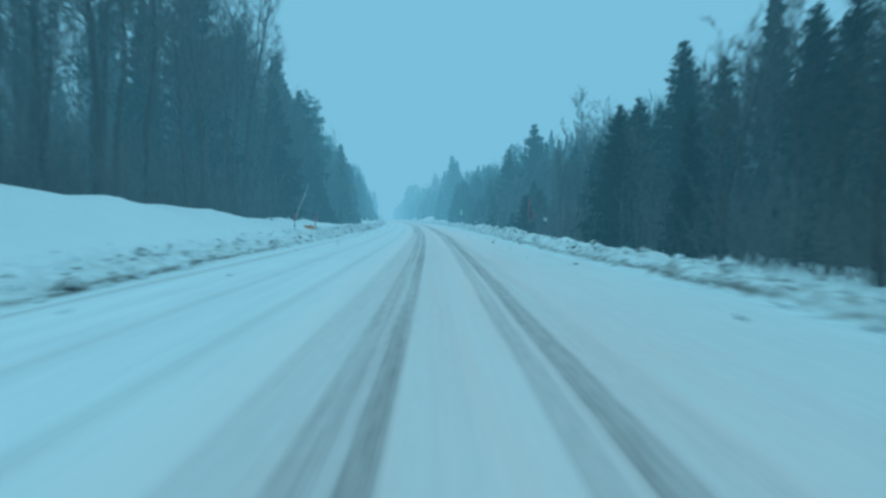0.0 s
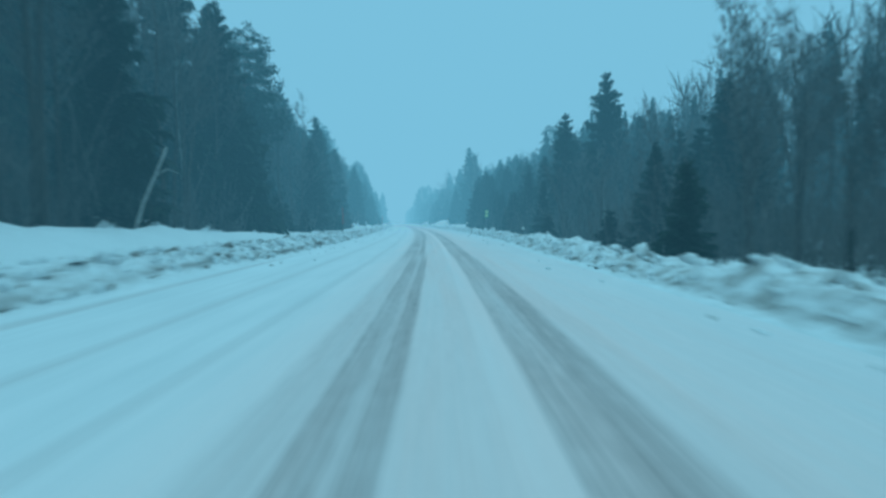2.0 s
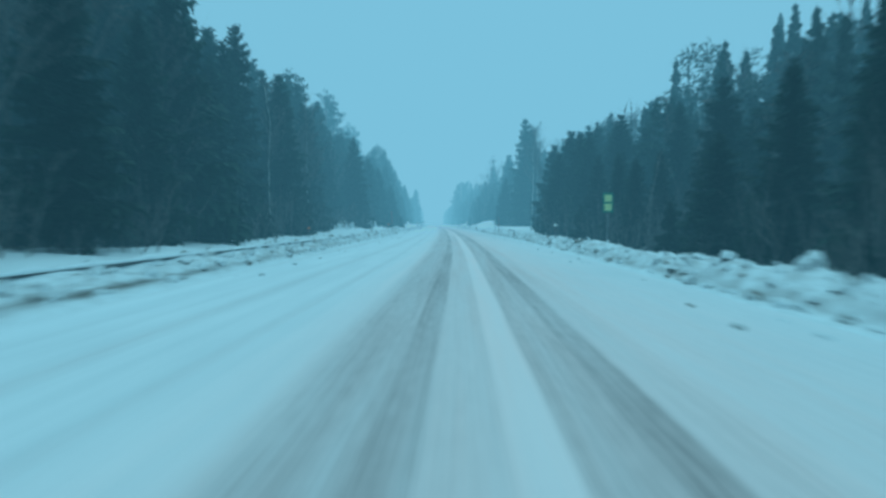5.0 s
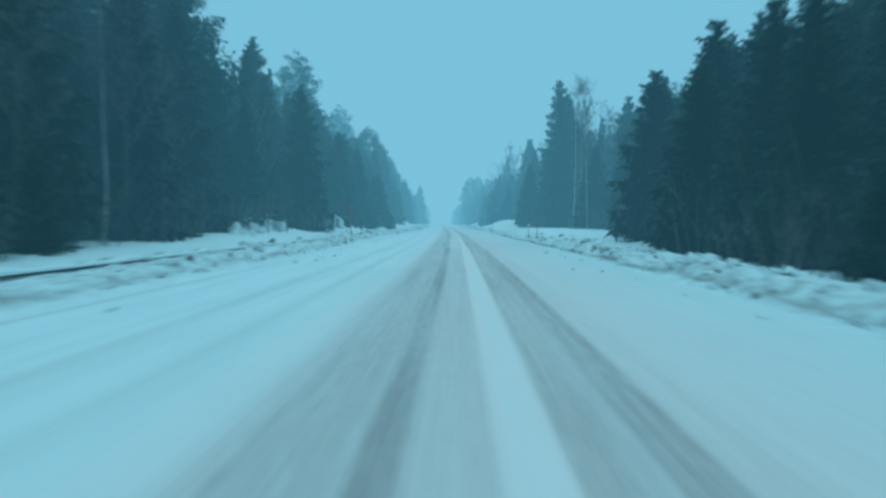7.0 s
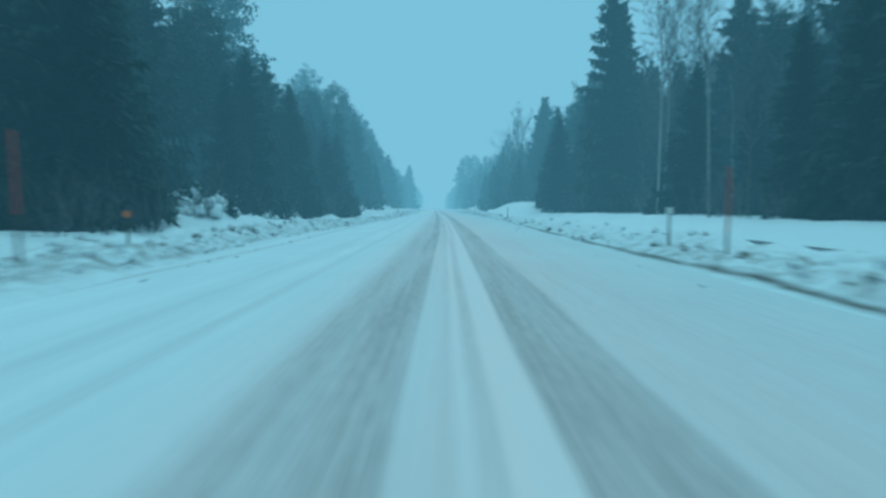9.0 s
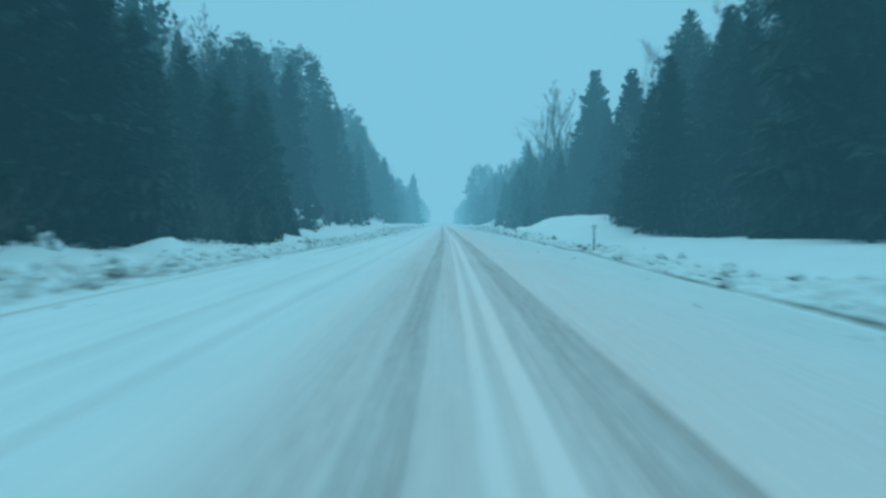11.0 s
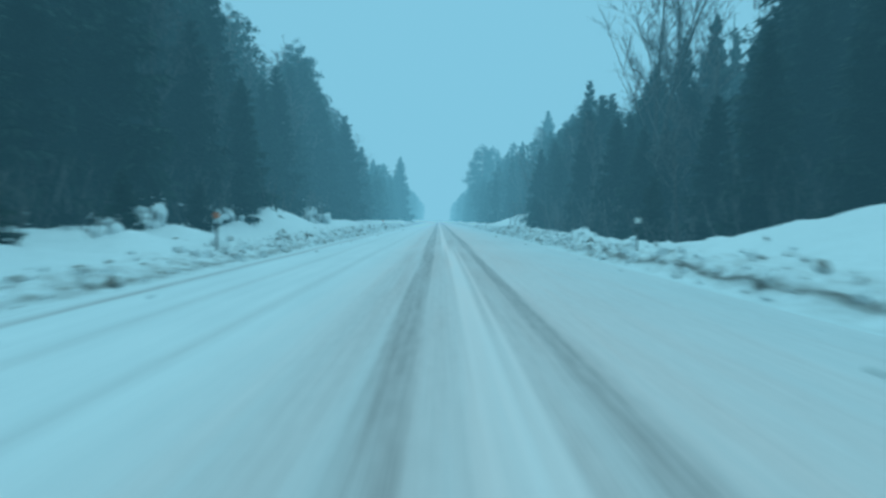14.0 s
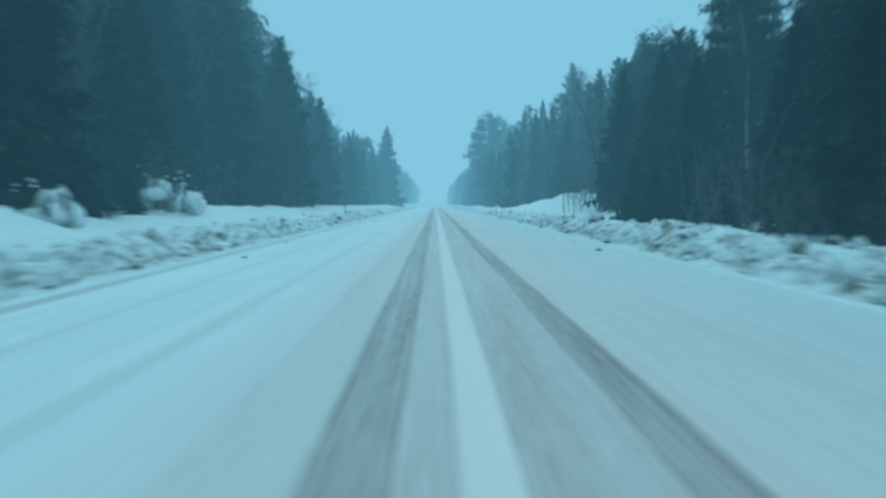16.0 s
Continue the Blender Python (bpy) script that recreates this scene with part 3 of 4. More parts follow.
def pine_shapes(rng, h):
    trunk, limbs, crown = Shape(), Shape(), Shape()
    lean = Vector((rng.uniform(-0.03, 0.03), rng.uniform(-0.03, 0.03), 0)) * h
    line = [Vector((0, 0, -0.4)), Vector((0, 0, h * 0.35)) + lean * 0.2, Vector((0, 0, h * 0.7)) + lean * 0.6, Vector((0, 0, h * 0.97)) + lean]
    trunk.tube(line, [0.011 * h + 0.04, 0.009 * h + 0.02, 0.006 * h + 0.01, 0.015], 7)
    z = h * rng.uniform(0.34, 0.46)
    while z < h * 0.98:
        k = max(0.0, (z / h - 0.38) / 0.62)
        ln = h * 0.19 * (1.05 - 0.84 * k ** 1.7) * min(1, 0.55 + 3 * k) * rng.uniform(0.7, 1.15)
        first, limbs_here = rng.uniform(0, 6.28), rng.choice((3, 4, 4, 5))
        for i in range(limbs_here):
            ang = first + 6.283 * i / limbs_here + rng.uniform(-0.4, 0.4)
            out = Vector((math.cos(ang), math.sin(ang), 0))
            sidev = Vector((-out.y, out.x, 0))
            a = Vector((0, 0, z)) + lean * (z / h)
            b = a + out * ln * 0.55 + Vector((0, 0, ln * rng.uniform(-0.06, 0.12)))
            c = a + out * ln + Vector((0, 0, ln * rng.uniform(0.0, 0.25)))
            limbs.tube([a, b, c], [0.05, 0.03, 0.01], 4)
            r = 0.2 * ln + 0.3
            clump(crown, rng, c + Vector((0, 0, r * rng.uniform(-0.3, 0.5))), r, 34, 0.6)
            clump(crown, rng, b.lerp(c, 0.5) + sidev * rng.uniform(-0.5, 0.5) * r + Vector((0, 0, r * rng.uniform(-0.2, 0.6))), r * 1.1, 38, 0.6)
            if ln > 1.2:
                clump(crown, rng, b + sidev * rng.uniform(-0.7, 0.7) + Vector((0, 0, r * rng.uniform(-0.2, 0.7))), r, 32, 0.6)
                clump(crown, rng, b.lerp(c, 0.8) + sidev * rng.choice((-0.8, 0.8)) * r, r * 0.8, 26, 0.6)
        z += h * rng.uniform(0.02, 0.038)
    clump(crown, rng, Vector((0, 0, h)) + lean, 0.5, 40, 0.9)
    return trunk, limbs, crown


def bare_shapes(rng, h, stems=1, sweep=0.4, start=0.3, stout=1.0, bend=0.012):
    """Trunk, limbs and fine twigs of a leafless broadleaf tree."""
    trunk, limbs, twigs = Shape(), Shape(), Shape()

    def twig(p, d, ln, r, level):
        mid = p + d * ln * 0.5 + Vector((rng.uniform(-1, 1), rng.uniform(-1, 1), rng.uniform(0, 1))) * ln * 0.07
        end = mid + (d + Vector((0, 0, 0.25))).normalized() * ln * 0.5
        if level < 2:
            (limbs if level == 0 else twigs).tube([p, mid, end], [r, r * 0.7, r * 0.3], 4 if level == 0 else 3, False)
        else:
            u = d.orthogonal().normalized() * r * 1.6
            twigs.face(p - u, p + u, end)
            if level == 2:
                u = d.cross(u)
                twigs.face(p - u, p + u, end)
        if level >= 3:
            return
        for _ in range((7, 5, 3)[level]):
            t = rng.uniform(0.25, 1.0)
            q = p.lerp(mid, t * 2) if t < 0.5 else mid.lerp(end, t * 2 - 1)
            nd = (d * 0.75 + Vector((rng.gauss(0, 0.5), rng.gauss(0, 0.5), rng.gauss(0.12, 0.35)))).normalized()
            twig(q, nd, ln * rng.uniform(0.34, 0.6), max(r * 0.5, 0.007), level + 1)

    for k in range(stems):
        lean = Vector((rng.gauss(0, 0.05), rng.gauss(0, 0.05), 0)) * h * (1 if stems == 1 else 2.2)
        pts = [Vector((0.25 * k, 0.1 * k, -0.3))] + [Vector((0.25 * k, 0.1 * k, h * f)) + lean * f * f + Vector((rng.uniform(-1, 1), rng.uniform(-1, 1), 0)) * bend * h for f in (0.25, 0.5, 0.75, 1.0)]
        r0 = (0.008 * h + 0.03) * stout
        trunk.tube(pts, [r0, r0 * 0.8, r0 * 0.6, r0 * 0.33, 0.012], 7)
        for i in range(int(14 / stems) + 3):
            f = start + (0.98 - start) * (i + rng.random()) / (int(14 / stems) + 3)
            j = min(int(f * 4), 3)
            p = pts[j].lerp(pts[j + 1], f * 4 - j)
            ang = rng.uniform(0, 6.28)
            d = Vector((math.cos(ang) * sweep, math.sin(ang) * sweep, rng.uniform(0.5, 0.95))).normalized()
            twig(p, d, h * (0.25 * (1 - f) + 0.08) * rng.uniform(0.7, 1.3), r0 * 0.3 * (1.1 - f) + 0.01, 0)
    return trunk, limbs, twigs


def shrub_shapes(rng, h):
    stems, twigs = Shape(), Shape()
    for _ in range(12):
        ang, tilt = rng.uniform(0, 6.28), rng.uniform(0.05, 0.5)
        d = Vector((math.cos(ang) * tilt, math.sin(ang) * tilt, 1)).normalized()
        ln = h * rng.uniform(0.5, 1.0)
        p = Vector((rng.uniform(-0.8, 0.8), rng.uniform(-0.8, 0.8), -0.2))
        end = p + d * ln
        stems.tube([p, p.lerp(end, 0.5) + Vector((rng.uniform(-0.1, 0.1), rng.uniform(-0.1, 0.1), 0)), end], [0.018, 0.012, 0.004], 3, False)
        for _ in range(7):
            q = p.lerp(end, rng.uniform(0.25, 1))
            nd = (d + Vector((rng.gauss(0, 0.45), rng.gauss(0, 0.45), rng.gauss(0, 0.3)))).normalized()
            e = q + nd * ln * rng.uniform(0.15, 0.35)
            twigs.tube([q, e], [0.008, 0.003], 3, False)
            for _ in range(1):
                g = q.lerp(e, rng.uniform(0.3, 0.9))
                twigs.tube([g, g + (nd + Vector((rng.gauss(0, 0.6), rng.gauss(0, 0.6), 0.2))).normalized() * ln * 0.12], [0.006, 0.003], 3, False)
    return stems, twigs


def make_tree(kind, shapes):
    """A template tree: an Empty at its foot with its parts. shapes: (part name, shape, material)."""
    root = new(kind)
    root.empty_display_size = 0.5
    for name, shape, mat in shapes:
        part(name, shape, mat, root, smooth=name in ("trunk", "snow_load"))
    return root


LABELS = {
    "spruce_tree": ("dark green spruce with drooping branches at the forest edge", "tree"),
    "pine_tree": ("tall pine with a bare trunk and clumped dark crown", "tree"),
    "bare_tree": ("leafless grey-brown broadleaf tree with fine twigs", "tree"),
    "birch_tree": ("leafless birch with a pale trunk rising from snow", "tree"),
    "shrub": ("leafless brown shrub standing in roadside snow", "shrub"),
    "young_spruce": ("small dark young spruce standing in snow", "tree"),
}
LABELS["snowy_shrub"] = ("leafless shrub bowed under a load of fresh snow", "shrub")
TEMPLATES = {k: [] for k in LABELS}
rng = random.Random(11)
for hh, sp in ((12, 2.9), (13, 3.4), (14, 2.7), (15, 3.6), (12, 2.3), (16, 3.2), (13, 3.0)):
    t_, c_ = spruce_shapes(rng, hh, sp)
    TEMPLATES["spruce_tree"].append((hh, make_tree("spruce_tree", [("trunk", t_, MAT_BARK), ("crown", c_, MAT_SPRUCE)])))
for hh in (16, 18, 20):
    t_, l_, c_ = pine_shapes(rng, hh)
    TEMPLATES["pine_tree"].append((hh, make_tree("pine_tree", [("trunk", t_, MAT_PINE_BARK), ("limb", l_, MAT_PINE_BARK), ("crown", c_, MAT_PINE)])))
for hh, st in ((12, 1), (13, 2), (14, 1), (15, 1)):
    t_, l_, c_ = bare_shapes(rng, hh, st)
    TEMPLATES["bare_tree"].append((hh, make_tree("bare_tree", [("trunk", t_, MAT_BARK), ("crown", l_ + c_, MAT_TWIG)])))
for hh in (13, 15):
    t_, l_, c_ = bare_shapes(rng, hh, 1, 0.32, 0.4, 0.54, 0.02)
    TEMPLATES["birch_tree"].append((hh, make_tree("birch_tree", [("trunk", t_, MAT_BIRCH), ("crown", l_ + c_, MAT_TWIG)])))
for hh in (2.4, 3.0, 3.6):
    t_, c_ = shrub_shapes(rng, hh)
    TEMPLATES["shrub"].append((hh, make_tree("shrub", [("crown", t_ + c_, MAT_TWIG)])))
for hh, sp in ((3.0, 1.1), (4.5, 1.4)):
    t_, c_ = spruce_shapes(rng, hh, sp, 0.3)
    TEMPLATES["young_spruce"].append((hh, make_tree("young_spruce", [("trunk", t_, MAT_BARK), ("crown", c_, MAT_SPRUCE)])))


def lump(shape, rng, c, size):
    """An uneven flattened lump of snow."""
    base = len(shape.v)
    shape.v.append(c + Vector((0, 0, size * 0.6)))
    for ring, (z, k) in enumerate(((0.35, 0.7), (-0.1, 1.0))):
        for i in range(6):
            ang = 1.047 * i + 0.5 * ring
            shape.v.append(c + Vector((math.cos(ang) * k * rng.uniform(0.7, 1.25), math.sin(ang) * k * rng.uniform(0.7, 1.25), z * rng.uniform(0.7, 1.2))) * size)
    shape.v.append(c - Vector((0, 0, size * 0.3)))
    for i in range(6):
        a, b = base + 1 + i, base + 1 + (i + 1) % 6
        shape.f.extend(((base, a, b), (a, a + 6, b + 6, b), (a + 6, base + 13, b + 6)))


def heap(shape, rng, c, size, seed):
    """A soft heap of snow caught in branches: a dome with a bulging, uneven skin."""
    base, rings, round_ = len(shape.v), 6, 11
    lean = Vector((rng.uniform(-0.35, 0.35), rng.uniform(-0.35, 0.35), 0))
    for i in range(rings):
        polar = math.pi * (0.06 + 0.7 * i / (rings - 1))
        for k in range(round_):
            ang = 6.283 * k / round_
            d = Vector((math.sin(polar) * math.cos(ang), math.sin(polar) * math.sin(ang), math.cos(polar)))
            swell = 1 + 0.55 * noise.noise(d * 1.4 + Vector((seed, 0, 0))) + 0.3 * noise.noise(d * 3.4 + Vector((0, seed, 0)))
            q = Vector((d.x * size[0], d.y * size[1], d.z * size[2])) * swell
            shape.v.append(c + q + lean * max(0.0, q.z))
    for i in range(rings - 1):
        for k in range(round_):
            a, b = base + i * round_ + k, base + i * round_ + (k + 1) % round_
            shape.f.append((a, a + round_, b + round_, b))
    shape.f.append(tuple(base + k for k in range(round_)))


def snowy_brush(rng, h):
    """Leafless stems bowed under soft heaps of snow, with dark gaps left between."""
    stems, snow = Shape(), Shape()
    for n in range(7):
        ang, far = rng.uniform(0, 6.28), h * rng.uniform(0.05, 0.62)
        up = h * rng.uniform(0.0, 0.62) * (1 - 0.9 * far / h)
        w = h * rng.uniform(0.16, 0.3)
        heap(snow, rng, Vector((math.cos(ang) * far, math.sin(ang) * far, up)), (w, w * rng.uniform(0.7, 1.1), h * rng.uniform(0.16, 0.34)), rng.uniform(0, 90))
    for _ in range(26):
        ang, far = rng.uniform(0, 6.28), rng.uniform(0.1, 0.8)
        out = Vector((math.cos(ang), math.sin(ang), 0))
        p = Vector((rng.uniform(-0.45, 0.45), rng.uniform(-0.45, 0.45), -0.15 / h)) * h
        tall = h * rng.uniform(0.45, 1.1)
        pts = [p, p + out * h * far * 0.15 + Vector((0, 0, tall * 0.6)), p + out * h * far * 0.4 + Vector((0, 0, tall * 0.95)), p + out * h * far * 0.7 + Vector((0, 0, tall * rng.uniform(0.8, 1.05)))]
        stems.tube(pts, [0.02, 0.015, 0.01, 0.004], 4, False)
        for q in (0.2, 0.5, 0.9):
            c = pts[1].lerp(pts[3], q)
            d = (out + Vector((rng.gauss(0, 0.8), rng.gauss(0, 0.8), rng.uniform(-0.4, 0.8)))).normalized()
            stems.tube([c, c + d * h * rng.uniform(0.1, 0.3)], [0.008, 0.003], 3, False)
        if rng.random() < 0.4:
            lump(snow, rng, pts[2], h * rng.uniform(0.03, 0.06))
    return stems, snow


for hh in (1.5, 1.8, 2.1, 2.4):
    t_, c_ = snowy_brush(rng, hh)
    TEMPLATES["snowy_shrub"].append((hh, make_tree("snowy_shrub", [("stem", t_, MAT_BARK), ("snow_load", c_, MAT_SNOW)])))
    for ob in TEMPLATES["snowy_shrub"][-1][1].children:
        if ob.name.startswith("snow_load"):
            tagged(ob, "fresh snow heaped in the branches", kind="stuff")
USED = set()


def plant(kind, s, a, h, pick=None, lean=(0, 0), label=""):
    """Stands a tree of that kind and height at (s, a)."""
    hh, root = TEMPLATES[kind][rng.randrange(len(TEMPLATES[kind])) if pick is None else pick]
    k = h / hh
    wide = k ** 0.8 * rng.uniform(0.92, 1.1)
    m = Matrix.Translation(at(s, a, land(s, a) - 0.05)) @ pose(0, 0, 0, lean[0] + rng.uniform(-1.5, 1.5), lean[1] + rng.uniform(-1.5, 1.5), rng.uniform(0, 360))
    if root.name in USED:
        ob = copy_thing(root, m)
    else:
        ob = root
        USED.add(root.name)
    ob.matrix_basis = m @ Matrix.Diagonal((wide, wide, k, 1))
    text, cat = LABELS[kind]
    return tagged(ob, label or text, cat, "trees of the roadside forest" if cat == "tree" else "roadside shrubs")


# trees that stand out on the skyline
LANDMARKS = [
    ("spruce_tree", 88.5, 14.7, 13.9), ("spruce_tree", 90, 11.6, 10.6), ("spruce_tree", 115.5, -17.4, 17.8), ("bare_tree", 70, 17.8, 13.4),
    ("spruce_tree", 202.5, 14.4, 19.2), ("spruce_tree", 206, 16.0, 18.0), ("pine_tree", 300, -28.8, 31.9), ("spruce_tree", 256.5, 17.4, 18.7),
    ("bare_tree", 265.5, 14.2, 18.0), ("spruce_tree", 402.5, -10.3, 16.6), ("pine_tree", 425, 15.6, 21.8), ("pine_tree", 408, 11.6, 20.2),
    ("spruce_tree", 254.5, 16.4, 17.6), ("bare_tree", 264.5, 12.2, 16.8), ("bare_tree", 287, 24.8, 20.5), ("bare_tree", 287, 19.4, 17.0), ("spruce_tree", 379.5, 24.4, 25.3), ("spruce_tree", 287, 13.4, 13.4),
    ("pine_tree", 225, -25.4, 28.5), ("pine_tree", 255, -16.4, 20.0), ("pine_tree", 318, -17.6, 19.0), ("pine_tree", 302, -16.0, 18.4), ("pine_tree", 320, -20.0, 24.3), ("spruce_tree", 337, -18.3, 17.4),
    ("spruce_tree", 213.5, 11.8, 9.5), ("spruce_tree", 217.5, 11.6, 8.1), ("young_spruce", 220.5, 11.3, 3.7), ("birch_tree", 68.5, 16.2, 13.5), ("spruce_tree", 66, 14.4, 8.9), ("birch_tree", 187.6, 13.1, 15.0), ("birch_tree", 189, 13.9, 13.0), ("birch_tree", 179, 12.9, 14.0),
]
for kind, s, a, h in LANDMARKS:
    plant(kind, s, a, h)


def front(s, right):
    """Metres from the road's middle to the forest edge."""
    if right:
        return lerp(s, [(-40, 9.2), (60, 8.7), (105, 9.2), (113, 9.8), (122, 8.7), (140, 8.3), (154, 9.6), (160, 14.6), (205, 15.3), (212, 13.0), (247, 14.9), (252, 9.7), (300, 9.3), (306, 11.3), (312, 14.8), (330, 13.6), (345, 9.5), (900, 8.8)])
    return lerp(s, [(-40, 15.3), (10, 14.4), (30, 12.5), (60, 12.1), (110, 10.9), (140, 11.7), (149, 14.3), (164, 13.6), (167, 11.4), (173, 11.6), (176, 14.4), (184, 15.2), (188, 12.2), (203, 10.9), (207, 9.4), (214, 9.5), (218, 10.4), (225, 11.2), (232, 13.4), (240, 11.6), (249, 11.9), (256, 10.3), (264, 10.5), (267, 13.4), (278, 12.1), (290, 13.6), (310, 11.2), (900, 12.2)])


# height of the tree line, as it would be 12 m from the road's middle
LINE_L = [(-20, 14.0), (37, 14.3), (55, 14.4), (70, 14.0), (95, 14.2), (115, 12.0), (140, 10.5), (150, 11.5), (175, 12.0), (190, 12.0), (200, 11.0), (230, 12.2), (290, 13.1),
    (310, 13.5), (330, 12.2), (350, 11.6), (400, 12.8), (450, 14.4), (900, 14.4)]
LINE_R = [(-20, 10.0), (25, 9.5), (35, 9.8), (45, 8.3), (60, 7.8), (75, 8.2), (87, 9.0), (95, 8.8), (113, 8.0), (130, 9.6), (142, 11.5), (150, 10.0), (165, 9.6), (190, 9.4),
    (205, 10.0), (225, 9.9), (244, 11.4), (250, 12.0), (253, 8.7), (257, 8.7), (262, 10.2), (270, 10.9), (284, 10.5), (296, 9.0), (300, 8.8), (312, 9.7), (330, 11.9), (360, 13.2), (400, 14.8), (900, 15.4)]


def tallest(s, a):
    return EYE + (lerp(s, LINE_R if a > 0 else LINE_L) - EYE) * abs(a) / 12


def pick_kind(s, right, row):
    """What grows here: broadleaf at the start, conifers further on."""
    if right:
        bare = lerp(s, [(0, 0.85), (20, 0.8), (28, 0.35), (36, 0.15), (44, 0.7), (80, 0.65), (86, 0.35), (96, 0.4), (110, 0.5), (120, 0.1), (156, 0.1), (165, 0.45), (215, 0.4), (246, 0.12), (256, 0.25), (330, 0.25)])
    else:
        bare = lerp(s, [(0, 1.0), (46, 1.0), (58, 0.9), (75, 0.7), (95, 0.45), (130, 0.15), (190, 0.2), (330, 0.25)])
    x = rng.random()
    if x < bare:
        return "birch_tree" if x < bare * 0.12 and s > 70 else "bare_tree"
    if row and rng.random() < (0.2 if right else 0.35 if s > 180 else 0.2):
        return "pine_tree"
    return "spruce_tree"


for right in (False, True):
    sg = 1 if right else -1
    for row, (gap, depth, lo) in enumerate(((2.7, 1.2, 0.6), (3.2, 4.4, 0.74))):
        s = -14.0 + row
        while s < 335:
            kind = pick_kind(s, right, row)
            a = sg * (front(s, right) + depth + rng.uniform(-1.0, 1.3))
            h = tallest(s, a) * rng.uniform(lo, 1.02) * (1.08 if kind in ("bare_tree", "birch_tree") and s < 60 else (0.9 if right and 52 < s < 130 else 0.94) if kind == "bare_tree" else 0.74 if right and 54 < s < 82 else 1.0)
            plant(kind, s + rng.uniform(-0.8, 0.8), a, min(h, 21))
            s += gap * rng.uniform(0.75, 1.25)
    s = -10.0
    while s < 330:
        plant("shrub" if (s < 60 and not right) or (right and 292 < s < 320) else rng.choice(["shrub", "shrub", "shrub", "young_spruce"]), s, sg * (front(s, right) - 0.6 + rng.uniform(-0.9, 1.4)), rng.uniform(1.6, 3.4))
        s += rng.uniform(2.2, 4.6)


# the left verge: snow-laden brush in loose groups, with small spruces, saplings and shrubs among it
for s0, s1, a0, a1, step, lo, hi in ((148, 163, 10.8, 13.4, 1.8, 0.6, 1.2), (185, 198, 10.5, 11.6, 2.4, 0.5, 0.8), (219, 228, 10.4, 11.4, 3.0, 0.6, 1.0), (235, 249, 9.8, 11.2, 2.6, 0.6, 1.0), (256, 264, 9.4, 10.2, 2.2, 0.5, 0.9), (288, 293, 11.6, 13.4, 1.6, 0.9, 1.4), (56, 86, 10.4, 11.6, 3.5, 0.3, 0.6)):
    s = s0
    while s < s1:
        plant("snowy_shrub", s, -rng.uniform(a0, a1), rng.uniform(lo, hi))
        s += step * rng.uniform(0.6, 1.4)
for s, a, h in ((177.2, -10.9, 1.1), (179.0, -12.2, 1.5), (180.6, -11.4, 1.2), (182.4, -13.4, 1.6), (180.2, -13.9, 1.7), (184.5, -12.0, 1.0), (218, -10.0, 0.8), (225.5, -10.8, 1.1), (230.2, -11.2, 1.7), (231.5, -11.9, 1.8), (229.2, -9.7, 1.0),
    (250, -10.6, 1.3), (243.4, -8.9, 0.9), (274, -9.4, 1.2), (285.6, -11.0, 1.7), (287.4, -12.2, 1.9), (148.5, 9.1, 0.6), (150.5, 9.7, 0.7), (153, 10.3, 0.5), (222, 11.1, 0.6), (244, 12.3, 0.5), (308, 11.0, 0.6)):
    plant("snowy_shrub", s, a, h)
for s, a, h in ((178.4, -10.1, 0.9), (206.5, -8.7, 1.9), (209, -8.4, 2.4), (211.5, -8.8, 1.7), (214, -8.5, 2.2), (222, -9.9, 1.5), (227.6, -10.2, 2.1), (233.4, -10.6, 2.3), (240, -10.0, 1.9), (246.5, -9.9, 2.1), (253, -9.8, 1.9), (284, -11.8, 1.6)):
    plant("young_spruce", s, a, h)
for s, a, h in ((152.6, -10.7, 2.6), (156.4, -10.5, 2.8), (178.2, -10.8, 2.3), (181.2, -11.9, 2.6), (206, -10.1, 2.2), (235, -9.9, 2.4), (285.2, -11.3, 2.6), (286.4, -11.0, 2.2)):
    plant("bare_tree", s, a, h, label="thin bare sapling standing in roadside snow")
for s, a, h in ((150, -11.2, 1.8), (152.5, -12.5, 2.4), (155, -11.7, 2.0), (158, -12.7, 2.6), (161, -12.0, 1.9), (164, -10.6, 1.9), (167, -10.5, 2.2), (169, -10.9, 2.4), (171, -11.0, 2.0), (173, -11.4, 2.3), (175.5, -12.3, 1.9), (179.6, -11.2, 1.6), (183, -11.4, 1.5), (205, -9.2, 2.2), (208, -9.0, 2.5), (210.5, -9.3, 2.1), (213, -9.1, 2.4), (220, -10.4, 1.6), (228, -10.6, 1.7), (236, -10.1, 1.5), (240, -9.7, 1.2), (264, -10.3, 1.1), (266, -10.7, 1.2), (269, -10.1, 0.9), (286, -11.7, 1.9), (291, -12.1, 1.6), (160, 10.6, 1.0), (172, 12.7, 1.2), (223, 10.9, 0.9), (243, 12.5, 1.1)):
    plant("shrub", s, a, h)


